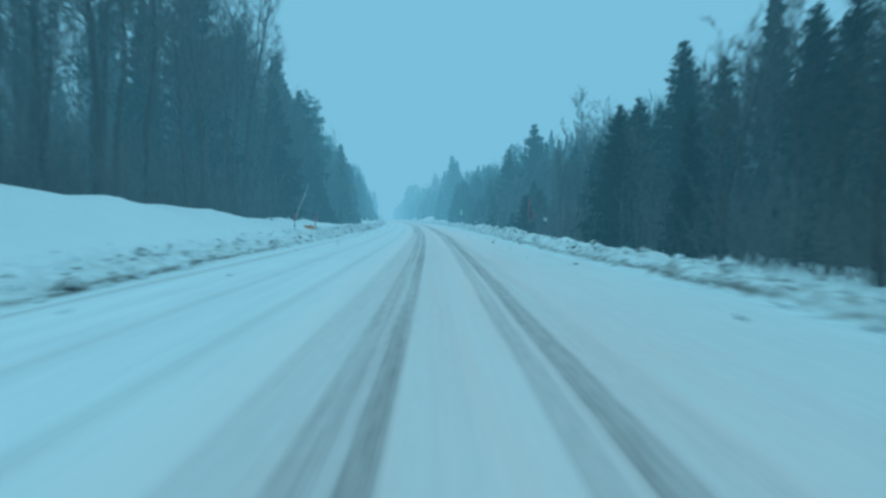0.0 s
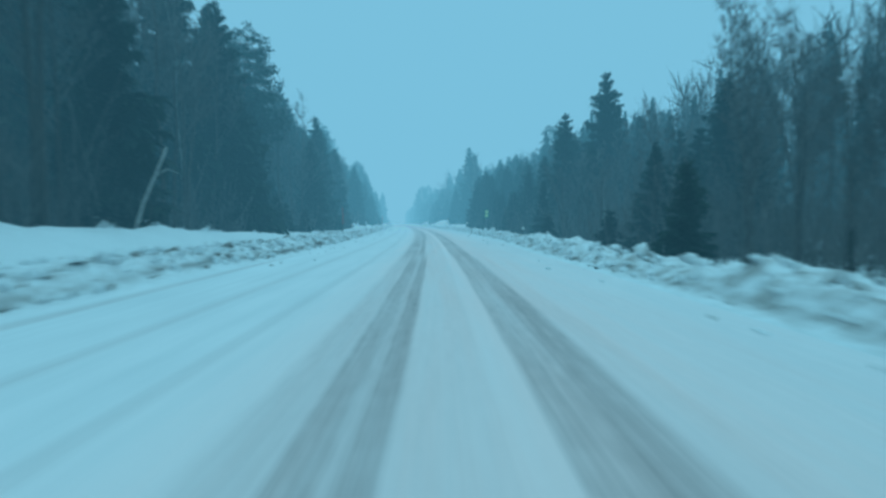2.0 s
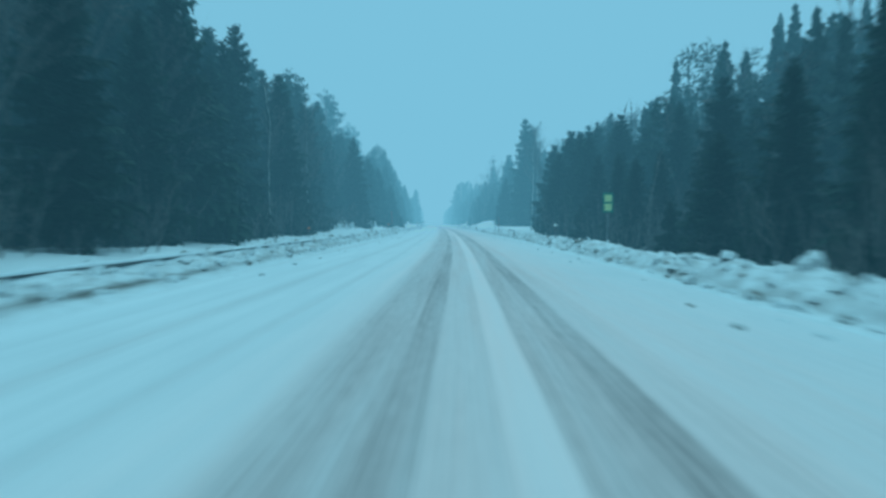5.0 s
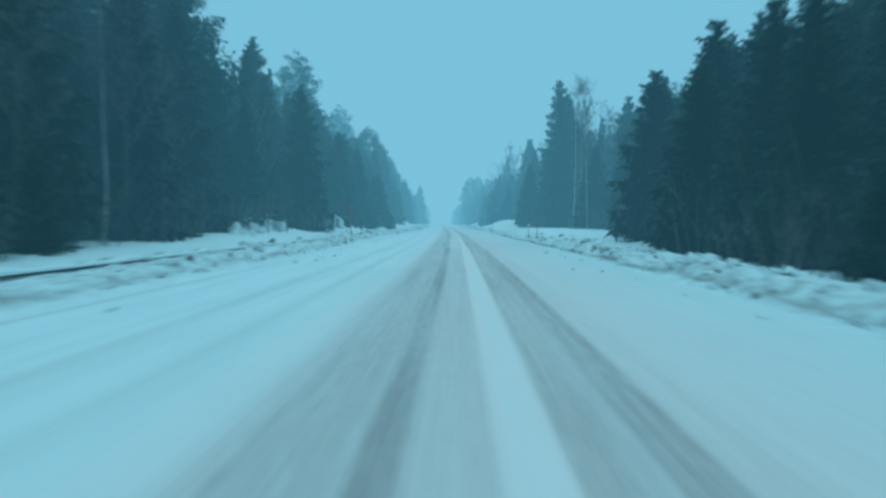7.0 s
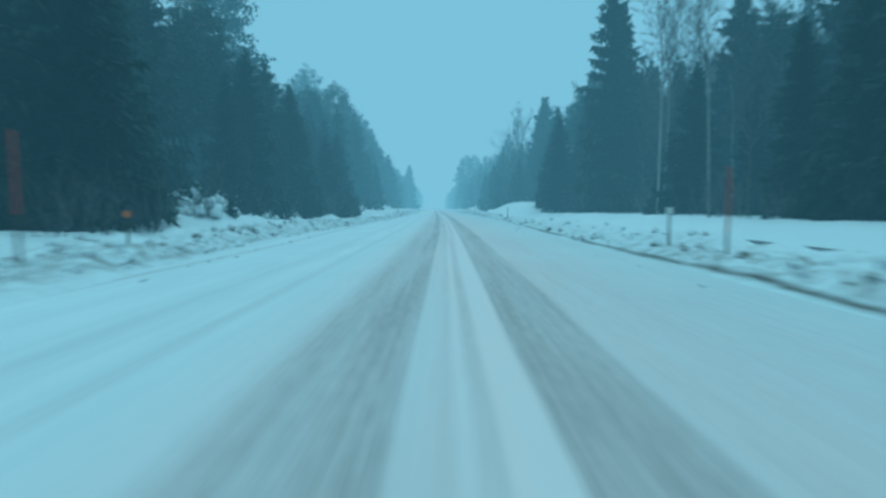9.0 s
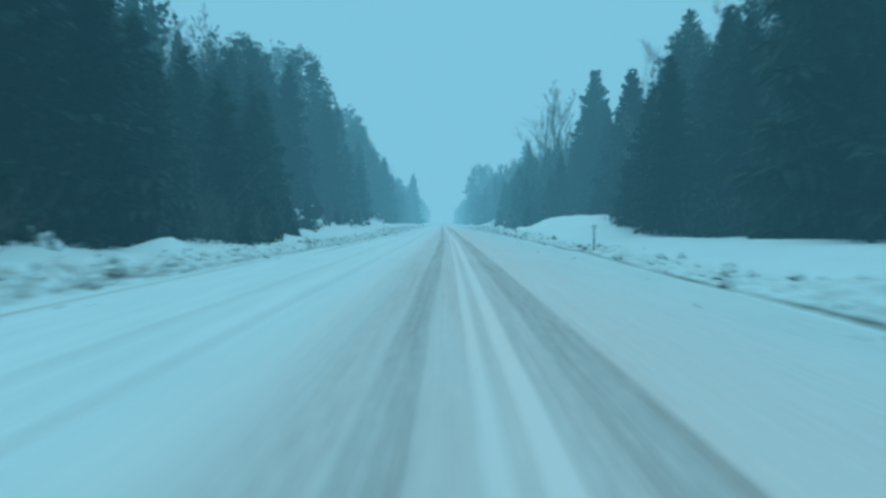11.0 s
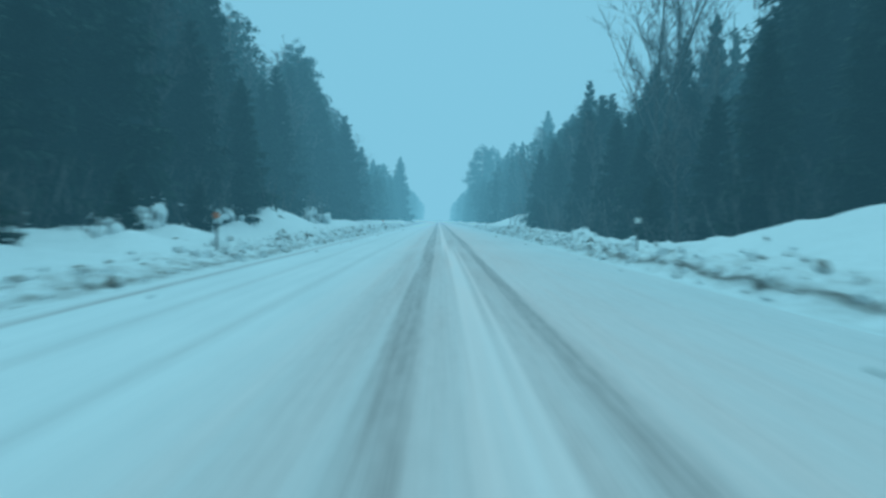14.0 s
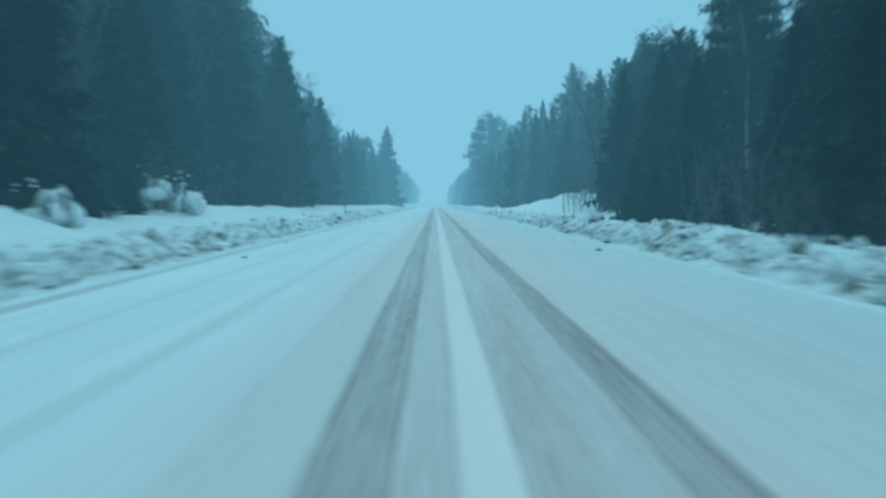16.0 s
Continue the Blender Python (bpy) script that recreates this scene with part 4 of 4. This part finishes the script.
def broken_birch():
    """A thin dead birch, snapped off and leaning out from the forest edge."""
    root = new("birch_tree")
    root.matrix_basis = pose(*at(58, -11.0, land(58, -11.0) - 0.2), 0, 0, math.degrees(heading(58)))
    sh = Shape()
    sh.tube([Vector((0, 0, 0)), Vector((0.3, 0.1, 1.2)), Vector((0.75, 0.2, 2.3)), Vector((1.15, 0.25, 3.3))], [0.065, 0.058, 0.05, 0.03], 8)
    part("trunk", sh, MAT_BIRCH, root, smooth=True)
    sh = Shape()
    sh.tube([Vector((0.7, 0.2, 2.2)), Vector((1.1, 0.4, 2.5)), Vector((1.5, 0.5, 2.3))], [0.025, 0.018, 0.006], 5)
    part("limb", sh, MAT_BIRCH, root)
    return tagged(root, "broken pale birch stem leaning out over roadside snow", "tree", "trees of the roadside forest")


broken_birch()


def far_tree(crown, bare, r, base, h, dense, share, low, pines, fine):
    """One tree of the joined forest: a spruce, a pine, or a bare crown. low scales the conifers; fine is the size of a spray."""
    if r.random() < share:
        h *= 0.86
        bare.tube([base, base + Vector((r.uniform(-0.4, 0.4), r.uniform(-0.4, 0.4), h * 0.5)), base + Vector((0, 0, h))], [0.1, 0.07, 0.015], 4, False)
        for i in range(int(64 / fine)):
            z = h * r.uniform(0.35, 1)
            ang, ln = r.uniform(0, 6.28), h * 0.2 * r.uniform(0.4, 1.1)
            p = base + Vector((0, 0, z))
            e = p + Vector((math.cos(ang) * ln * 0.6, math.sin(ang) * ln * 0.6, ln * 0.8))
            w = Vector((-math.sin(ang), math.cos(ang), 0)) * 0.05 * fine
            bare.face(p - w, p + w, e)
            bare.face(p.lerp(e, 0.4) - w * 0.7, p.lerp(e, 0.5) + w * 0.7, e + Vector((r.uniform(-1, 1), r.uniform(-1, 1), r.uniform(-0.5, 1))) * ln * 0.4)
        return
    h *= low
    if r.random() < pines:
        # a pine: bare stem below, a broad uneven crown above
        crown.tube([base, base + Vector((0, 0, h * 0.95))], [0.15, 0.03], 4, False)
        for _ in range(24):
            f = r.uniform(0.0, 1.0)
            ang, out = r.uniform(0, 6.28), h * 0.15 * math.sqrt(max(0.05, 1 - f ** 2.2)) * r.uniform(0.3, 1.1)
            c = base + Vector((math.cos(ang) * out, math.sin(ang) * out, h * (0.42 + 0.56 * f)))
            for _ in range(int((dense + 2) / fine)):
                d = Vector((r.gauss(0, 1), r.gauss(0, 1), r.gauss(0, 0.6))).normalized()
                e = d.orthogonal().normalized() * 0.28 * fine
                p = c + d * r.uniform(0.0, 0.7)
                crown.face(p - e, p + e, p + d * r.uniform(0.5, 1.0) * fine)
        return
    crown.tube([base, base + Vector((0, 0, h))], [0.15, 0.02], 4, False)
    sp = h * r.uniform(0.14, 0.2)
    z = h * r.uniform(0.04, 0.14)
    while z < h:
        q = 1 - z / h
        turn = r.uniform(0, 6.28)
        for i in range(dense):
            ang = turn + 6.283 * i / dense + r.uniform(-0.4, 0.4)
            out = Vector((math.cos(ang), math.sin(ang), 0)) * (sp * (q ** 0.85) * r.uniform(0.5, 1.15) + 0.14)
            ln = out.length
            side = Vector((-out.y, out.x, 0)) * 0.38
            c = base + Vector((0, 0, min(z + r.uniform(-0.45, 0.45), h - 0.1)))
            dip = Vector((0, 0, ln * r.uniform(0.1, 0.5) * (0.3 + q)))
            crown.face(c + side * 0.4 + Vector((0, 0, 0.2)), c + out * 0.6 + side - dip - Vector((0, 0, 0.3)), c + out * 1.15 - dip * 0.6)
            crown.face(c - side * 0.4 + Vector((0, 0, 0.2)), c + out * 1.15 - dip * 0.6, c + out * 0.55 - side - dip - Vector((0, 0, 0.45)))
        z += (0.3 + 0.5 * q) * r.uniform(0.8, 1.2)
    crown.face(base + Vector((0.12, 0, h - 0.8)), base + Vector((-0.12, 0.05, h - 0.8)), base + Vector((0, 0, h + 0.3)))


def far_woods(right):
    """The crowded inner rows and the distant reaches of the forest, too many to count, as one mesh."""
    crown, bare, sg = Shape(), Shape(), (1 if right else -1)
    r = random.Random(5 + right)
    s = -20.0
    while s < 760:
        near = s < 335
        for depth in ((8.0, 11.5, 15.5, 20.5, 26.0, 32.0) if near else (1.0, 4.5, 9.0, 14.0)):
            a = sg * (front(s, right) + depth + r.uniform(-1.5, 1.5))
            h = min(tallest(s, a) * r.uniform(0.7, 0.98), r.uniform(15, 20))
            share = lerp(s, [(0, 0.8), (35, 0.8), (110, 0.8), (125, 0.2), (160, 0.2), (168, 0.7), (205, 0.6), (215, 0.2)] if right else [(0, 0.9), (55, 0.85), (75, 0.65), (95, 0.5), (130, 0.2)])
            far_tree(crown, bare, r, at(s + r.uniform(-1.5, 1.5), a, 0.0), h, 6 if s < 480 else 4, share, 0.74 if right and 54 < s < 82 else 1.0, 0.12 if right and s < 115 else 0.4, 0.5 if near else 1.0)
        s += 3.3 if near else 3.8
    ob = new("bare_forest", bare.mesh("bare_forest", MAT_TWIG))
    tagged(ob, "leafless grey broadleaf woods behind the roadside trees", "forest", kind="stuff")
    ob = new("forest", crown.mesh("forest", MAT_SPRUCE))
    return tagged(ob, "dense dark conifer forest standing behind the roadside trees", "forest", kind="stuff")


def undergrowth(right):
    """Tangled leafless brush that fills the foot of the forest."""
    sh, sg = Shape(), (1 if right else -1)
    r = random.Random(71 + right)
    s = -16.0
    while s < 420:
        for _ in range(7 if s < (90 if right else 60) else 4 if s < 120 else 3):
            a = sg * (front(s, right) + r.uniform(0.2, 9))
            base = at(s + r.uniform(-0.8, 0.8), a, 0)
            base.z = land(s, a) - 0.1
            h = r.uniform(1.8, 7.5 if s < 60 and not right else 5.2)
            for _ in range(15):
                foot = base + Vector((r.uniform(-0.7, 0.7), r.uniform(-0.7, 0.7), h * r.choice((0, 0, 0.3, 0.5)) * r.random()))
                d = Vector((r.gauss(0, 0.3), r.gauss(0, 0.3), 1)).normalized()
                tip = foot + d * h * r.uniform(0.35, 0.9)
                u = d.orthogonal().normalized()
                u = (Matrix.Rotation(r.uniform(0, 3.14), 3, d) @ u) * r.uniform(0.012, 0.035)
                sh.face(foot - u, foot + u, tip)
                m = foot.lerp(tip, r.uniform(0.3, 0.7))
                sh.face(m - u * 0.6, m + u * 0.6, m + (d + Vector((r.gauss(0, 0.6), r.gauss(0, 0.6), 0))).normalized() * h * 0.3)
        s += 1.0
    return tagged(new("undergrowth", sh.mesh("undergrowth", MAT_TWIG)), "tangled brown leafless brush under the roadside trees", "brush", kind="stuff")


def deep_woods(right):
    """The forest that goes on behind, out of reach, as one mesh of ragged crowns."""
    sh, sg = Shape(), (1 if right else -1)
    r = random.Random(91 + right)
    s = -60.0
    while s < 760:
        for depth in (38, 45, 52, 60, 68, 77, 86, 96, 106, 117):
            a = sg * (12 + depth + r.uniform(-3, 3))
            base, h = at(s + r.uniform(-3, 3), a, 0.0), r.uniform(12, 18)
            z, w = h * r.uniform(0.05, 0.15), h * r.uniform(0.13, 0.19)
            sh.tube([base, base + Vector((0, 0, h))], [0.14, 0.02], 3, False)
            while z < h * 0.95:
                q = 1 - z / h
                turn = r.uniform(0, 6.28)
                for i in range(5):
                    g = turn + 1.257 * i + r.uniform(-0.3, 0.3)
                    o = Vector((math.cos(g), math.sin(g), 0)) * (w * q ** 0.85 * r.uniform(0.7, 1.2) + 0.15)
                    e = Vector((-o.y, o.x, 0)) * 0.55
                    c = base + Vector((0, 0, z + r.uniform(-0.4, 0.4)))
                    sh.face(c + Vector((0, 0, 0.9)), c + o + e - Vector((0, 0, 0.5)), c + o - e - Vector((0, 0, 0.5)))
                z += 0.9 + 0.5 * q
        s += 5.0
    return tagged(new("forest", sh.mesh("forest", MAT_SPRUCE)), "deep dark conifer forest reaching back from the road", "forest", kind="stuff")


far_woods(False)
far_woods(True)
deep_woods(False)
deep_woods(True)
undergrowth(False)
undergrowth(True)

# ================= roadside things =================
def base_at(s, a, sink=0.0):
    return pose(*at(s, a, land(s, a) - sink), 0, 0, math.degrees(heading(s)))


def snow_pole():
    """Red guide pole with a dark foot, pushed into the bank."""
    root = new("snow_pole")
    p = Shape()
    p.tube([Vector((0, 0, 0.85)), Vector((0.01, 0, 1.5)), Vector((0, 0, 2.09)), Vector((0, 0, 2.12))], [0.026, 0.026, 0.025, 0.012], 10)
    part("pole", p, MAT_RED, root, smooth=True)
    f = Shape()
    f.tube([Vector((0, 0, -0.4)), Vector((0, 0, 0.85))], [0.028, 0.028], 10)
    part("foot", f, MAT_BLACK, root, "black lower length", smooth=True)
    return tagged(root, "red guide pole with black foot standing in the snow bank", "guide pole", "guide poles")


def marker_stake():
    """Short dark stake with a red head."""
    root = new("marker_stake")
    f = Shape()
    f.tube([Vector((0, 0, -0.4)), Vector((0, 0, 0.75))], [0.022, 0.02], 8)
    part("stake", f, MAT_BLACK, root, smooth=True)
    p = Shape()
    p.tube([Vector((0, 0, 0.75)), Vector((0, 0, 1.08)), Vector((0, 0, 1.1))], [0.035, 0.035, 0.02], 10)
    part("head", p, MAT_RED, root, "red painted head", smooth=True)
    return tagged(root, "dark stake with red head stuck into roadside snow", "marker stake", "marker stakes")


def delineator(plate_mat, name, text):
    root = new(name)
    p = Shape()
    p.box((0, 0, -0.05), (0.055, 0.03, 0.7))
    part("post", p, MAT_POST, root)
    b = Shape()
    b.box((0, 0, 0.52), (0.035, 0.025, 0.44))
    part("stem", b, MAT_BLACK, root, "black upper stem")
    q = Shape()
    q.box((0, -0.03, 0.66), (0.17, 0.015, 0.15))
    part("reflector_plate", q, plate_mat, root)
    for x in (-0.055, 0.055):
        e = Shape()
        e.tube([Vector((x, -0.036, 0.66)), Vector((x, -0.043, 0.66))], [0.012, 0.009], 8)
        part("bolt", e, MAT_STEEL, root)
    return tagged(root, text, "road marker", "roadside markers")


def distance_sign():
    root = new("distance_sign")
    p = Shape()
    p.tube([Vector((0, 0, -0.5)), Vector((0, 0, 2.9))], [0.03, 0.03], 10)
    part("post", p, MAT_STEEL, root, smooth=True)
    q = Shape()
    q.box((0, -0.045, 2.4), (0.48, 0.012, 0.95))
    part("panel", q, MAT_GREEN, root, "green panel")
    for z in (2.62, 2.18):
        e = Shape()
        e.box((0, -0.055, z), (0.34, 0.008, 0.34))
        part("pale_bar", e, MAT_LIME, root, "pale yellow-green marking")
    return tagged(root, "narrow green roadside sign with two yellow-green markings on post", "road sign")


def hazard_board():
    """Low orange and black striped board at the head of the guard rail."""
    root = new("hazard_board")
    p = Shape()
    for x in (-0.2, 0.2):
        p.tube([Vector((x, 0.02, -0.4)), Vector((x, 0.02, 0.22))], [0.02, 0.02], 8)
    part("stake", p, MAT_STEEL, root)
    q = Shape()
    q.box((0, 0, 0.16), (0.62, 0.02, 0.2))
    part("board", q, MAT_ORANGE, root)
    for x in (-0.2, 0.0, 0.2):
        e = Shape()
        y = -0.014
        e.face(Vector((x - 0.08, y, 0.065)), Vector((x - 0.02, y, 0.065)), Vector((x + 0.08, y, 0.255)), Vector((x + 0.02, y, 0.255)))
        e.face(Vector((x - 0.08, y + 0.003, 0.065)), Vector((x + 0.02, y + 0.003, 0.255)), Vector((x + 0.08, y + 0.003, 0.255)), Vector((x - 0.02, y + 0.003, 0.065)))
        part("stripe", e, MAT_BLACK, root, "black slanting stripe")
    return tagged(root, "orange and black striped board half buried in snow", "hazard board")


def guard_rail(s0, s1, a, z):
    """Steel beam rail, for the most part under the snow."""
    root = new("guard_rail")
    root.matrix_basis = pose(*at(s0, a, 0))
    inv = root.matrix_basis.inverted()
    beam = Shape()
    prof = [(0.0, -0.15), (0.04, -0.1), (0.0, -0.03), (0.0, 0.03), (0.04, 0.1), (0.0, 0.15), (-0.012, 0.15), (-0.012, -0.15)]
    n = int((s1 - s0) / 2)
    for i in range(n + 1):
        s = s0 + (s1 - s0) * i / n
        for px, pz in prof:
            beam.v.append(inv @ at(s, a - px * (1 if a > 0 else -1), z + pz + 0.025 * rough(s, 0, 0.22, 40 + (a > 0))))
    m = len(prof)
    for i in range(n):
        for k in range(m):
            b0, b1 = i * m + k, i * m + (k + 1) % m
            beam.f.append((b0, b1, b1 + m, b0 + m))
    part("beam", beam, MAT_STEEL, root)
    s = s0 + 1
    while s < s1:
        p = Shape()
        c = inv @ at(s, a + (0.07 if a > 0 else -0.07), z - 0.3)
        p.box(c, (0.08, 0.08, 0.9), heading(s))
        part("post", p, MAT_STEEL, root)
        s += 4.0
    return tagged(root, "grey steel guard rail mostly buried in ploughed snow", "guard rail")


pole = snow_pole()
POLES = [(36.0, 5.15, 0.15), (82, -6.2, 0.22), (156, -6.4, 0.28), (159, 5.5, -0.15)]
for i, (s, a, z) in enumerate(POLES):
    m = pose(*at(s, a, z), 0, 0, math.degrees(heading(s))) @ pose(0, 0, 0, 1.5 * math.sin(i * 2.1), 2.0 * math.cos(i * 1.7), 0)
    if i:
        copy_thing(pole, m)
    else:
        pole.matrix_basis = m
stake = marker_stake()
STAKES = [(38, -7.4), (41.2, -6.8), (36.1, 5.42)]
stake.matrix_basis = base_at(*STAKES[0], 0.15)
for s, a in STAKES[1:]:
    copy_thing(stake, base_at(s, a, 0.1 if a < 0 else -0.12) @ pose(0, 0, 0, 0, 4, 0))
white_marker = delineator(MAT_WHITE, "road_marker", "dark grey marker post with pale reflector plate beside the bank")
WHITES = [(31, 5.2), (74.6, 5.7), (117, 5.3), (161.8, 5.3), (203.1, 5.5), (245.2, 5.8), (320, 5.6)]
white_marker.matrix_basis = base_at(*WHITES[0], -0.25)
for s, a in WHITES[1:]:
    copy_thing(white_marker, base_at(s, a, {117: -0.18, 161.8: -0.15, 203.1: -0.22, 245.2: -0.14}.get(s, 0.0)))
orange_marker = delineator(MAT_AMBER, "road_marker", "dark grey marker post with orange reflector plate in deep snow")
ORANGES = [(161.3, -7.2), (126, -9.6), (243.6, -6.0), (309, -6.8)]
orange_marker.matrix_basis = base_at(*ORANGES[0], -0.05)
for s, a in ORANGES[1:]:
    copy_thing(orange_marker, base_at(s, a, -0.32 if s == 243.6 else 0.1))
distance_sign().matrix_basis = base_at(114.4, 7.45)
hazard_board().matrix_basis = base_at(41, -7.1, 0.02)
for s0, s1, ra, top in RAILS:
    guard_rail(s0, s1, ra, top - 0.15)


def snow_ridge(s0, s1, a, top):
    """Fresh snow lying along the beam, heaped over the posts."""
    sh, pts = Shape(), []
    s = s0
    while s <= s1:
        heap = 0.07 * math.exp(-(((s - s0) % 4.0 - 1.2) / 0.35) ** 2)
        lift = max(0.0, 0.02 + 0.05 * rough(s, 0, 0.5, 81)) + heap
        pts.append((s, lift))
        s += 0.3
    for s, lift in pts:
        for x, z in ((-0.11, -0.03), (-0.1, 0.35 * lift), (-0.03, lift), (0.04, 0.95 * lift), (0.09, 0.3 * lift), (0.1, -0.03)):
            sh.v.append(at(s, a + x, top + z))
    for i in range(len(pts) - 1):
        for k in range(6):
            sh.f.append((i * 6 + k, i * 6 + (k + 1) % 6, i * 6 + 6 + (k + 1) % 6, i * 6 + 6 + k))
    return tagged(new("snow_ridge", sh.mesh("snow_ridge", MAT_SNOW)), "thin ridge of fresh snow lying along the guard rail", "snow", kind="stuff")


snow_ridge(86, 156, -6.6, 0.44)


def snow_clods(right):
    """Broken lumps thrown up by the plough, too many to count."""
    r = random.Random(31 + right)
    sh, sg = Shape(), (1 if right else -1)
    line, bank = (EDGE_R, RIGHT_BANK) if right else (EDGE_L, LEFT_BANK)
    corners = [(-1, 0, -0.6), (1, 0, -0.6), (0, -1, -0.5), (0, 1, -0.5), (0.6, 0.5, 0.5), (-0.5, 0.6, 0.6), (-0.4, -0.6, 0.45), (0.55, -0.5, 0.6)]
    sides = [(0, 2, 6), (0, 6, 5), (0, 5, 3), (1, 3, 4), (1, 4, 7), (1, 7, 2), (2, 7, 6), (3, 5, 4), (4, 5, 6), (4, 6, 7)]
    s = -8.0
    while s < 330:
        amount = lerp(s, bank) * (0.4 + 0.9 * abs(rough(s, 0, 0.05, 50 + right)))
        if r.random() < amount * 1.7:
            d = max(0.25, r.gauss(1.05, 0.55))
            size = min(0.19, 0.035 + r.expovariate(20)) * (1.0 if d < 2 else 0.7)
            a = lerp(s, line) + sg * d
            c = at(s, a, land(s, a) + size * 0.2)
            base = len(sh.v)
            rot = Euler((r.uniform(-0.7, 0.7), r.uniform(-0.7, 0.7), r.uniform(0, 6.28))).to_matrix()
            for x, y, z in corners:
                sh.v.append(c + rot @ Vector((x * size * r.uniform(0.8, 1.2), y * size * r.uniform(0.7, 1.1), z * size * r.uniform(0.7, 1.1))))
            sh.f.extend(tuple(base + i for i in q) for q in sides)
        s += 0.045
    for _ in range(130):
        s = r.uniform(-5, 325)
        a = lerp(s, line) - sg * abs(r.gauss(0, 0.5))
        c, size = at(s, a, 0.02), r.uniform(0.03, 0.09)
        base = len(sh.v)
        for x, y, z in corners:
            sh.v.append(c + Vector((x * size * r.uniform(0.8, 1.3), y * size * r.uniform(0.8, 1.3), z * size * r.uniform(0.5, 0.9))))
        sh.f.extend(tuple(base + i for i in q) for q in sides)
    me = sh.mesh("snow_clods", MAT_SNOW)
    layer = me.attributes.new("snow_tint", "FLOAT", "POINT")
    layer.data.foreach_set("value", [g for _ in range(len(sh.v) // 8) for g in [r.choice((0.1, 0.25, 0.6, 1.2))] * 8])
    return tagged(new("snow_clods", me), "broken lumps of grey ploughed snow along the bank", "snow", kind="stuff")


snow_clods(False)
snow_clods(True)


def snow_blocks(right):
    """Slumped blocks along the crest of the higher banks, each darker towards its foot."""
    r = random.Random(57 + right)
    sh, snow_tint, sg = Shape(), [], (1 if right else -1)
    line = EDGE_R if right else EDGE_L
    for s0, s1, step in (((44, 78, 0.75), (110, 132, 0.8), (246, 302, 0.42)) if right else ((58, 84, 1.3), (150, 200, 0.9), (212, 300, 0.6))):
        s = s0
        while s < s1:
            d = max(0.35, r.gauss(0.95, 0.35))
            a = lerp(s, line) + sg * d
            size = r.uniform(0.08, 0.16) * (1.35 if r.random() < 0.2 else 1.0)
            first = len(sh.v)
            heap(sh, r, at(s, a, land(s, a) - 0.3 * size), (size * r.uniform(0.9, 1.5), size * r.uniform(0.9, 1.5), size * r.uniform(0.7, 1.15)), r.uniform(0, 90))
            dirt = r.choice((0.1, 0.3, 0.7, 1.3))
            low, high = min(p.z for p in sh.v[first:]), max(p.z for p in sh.v[first:])
            snow_tint.extend(dirt * (1.0 - 0.7 * (p.z - low) / (high - low)) for p in sh.v[first:])
            s += step * r.uniform(0.3, 1.7)
    me = sh.mesh("snow_blocks", MAT_SNOW, True)
    layer = me.attributes.new("snow_tint", "FLOAT", "POINT")
    layer.data.foreach_set("value", snow_tint)
    return tagged(new("snow_blocks", me), "slumped dirty snow blocks along the crest of the bank", "snow", kind="stuff")


snow_blocks(False)
snow_blocks(True)
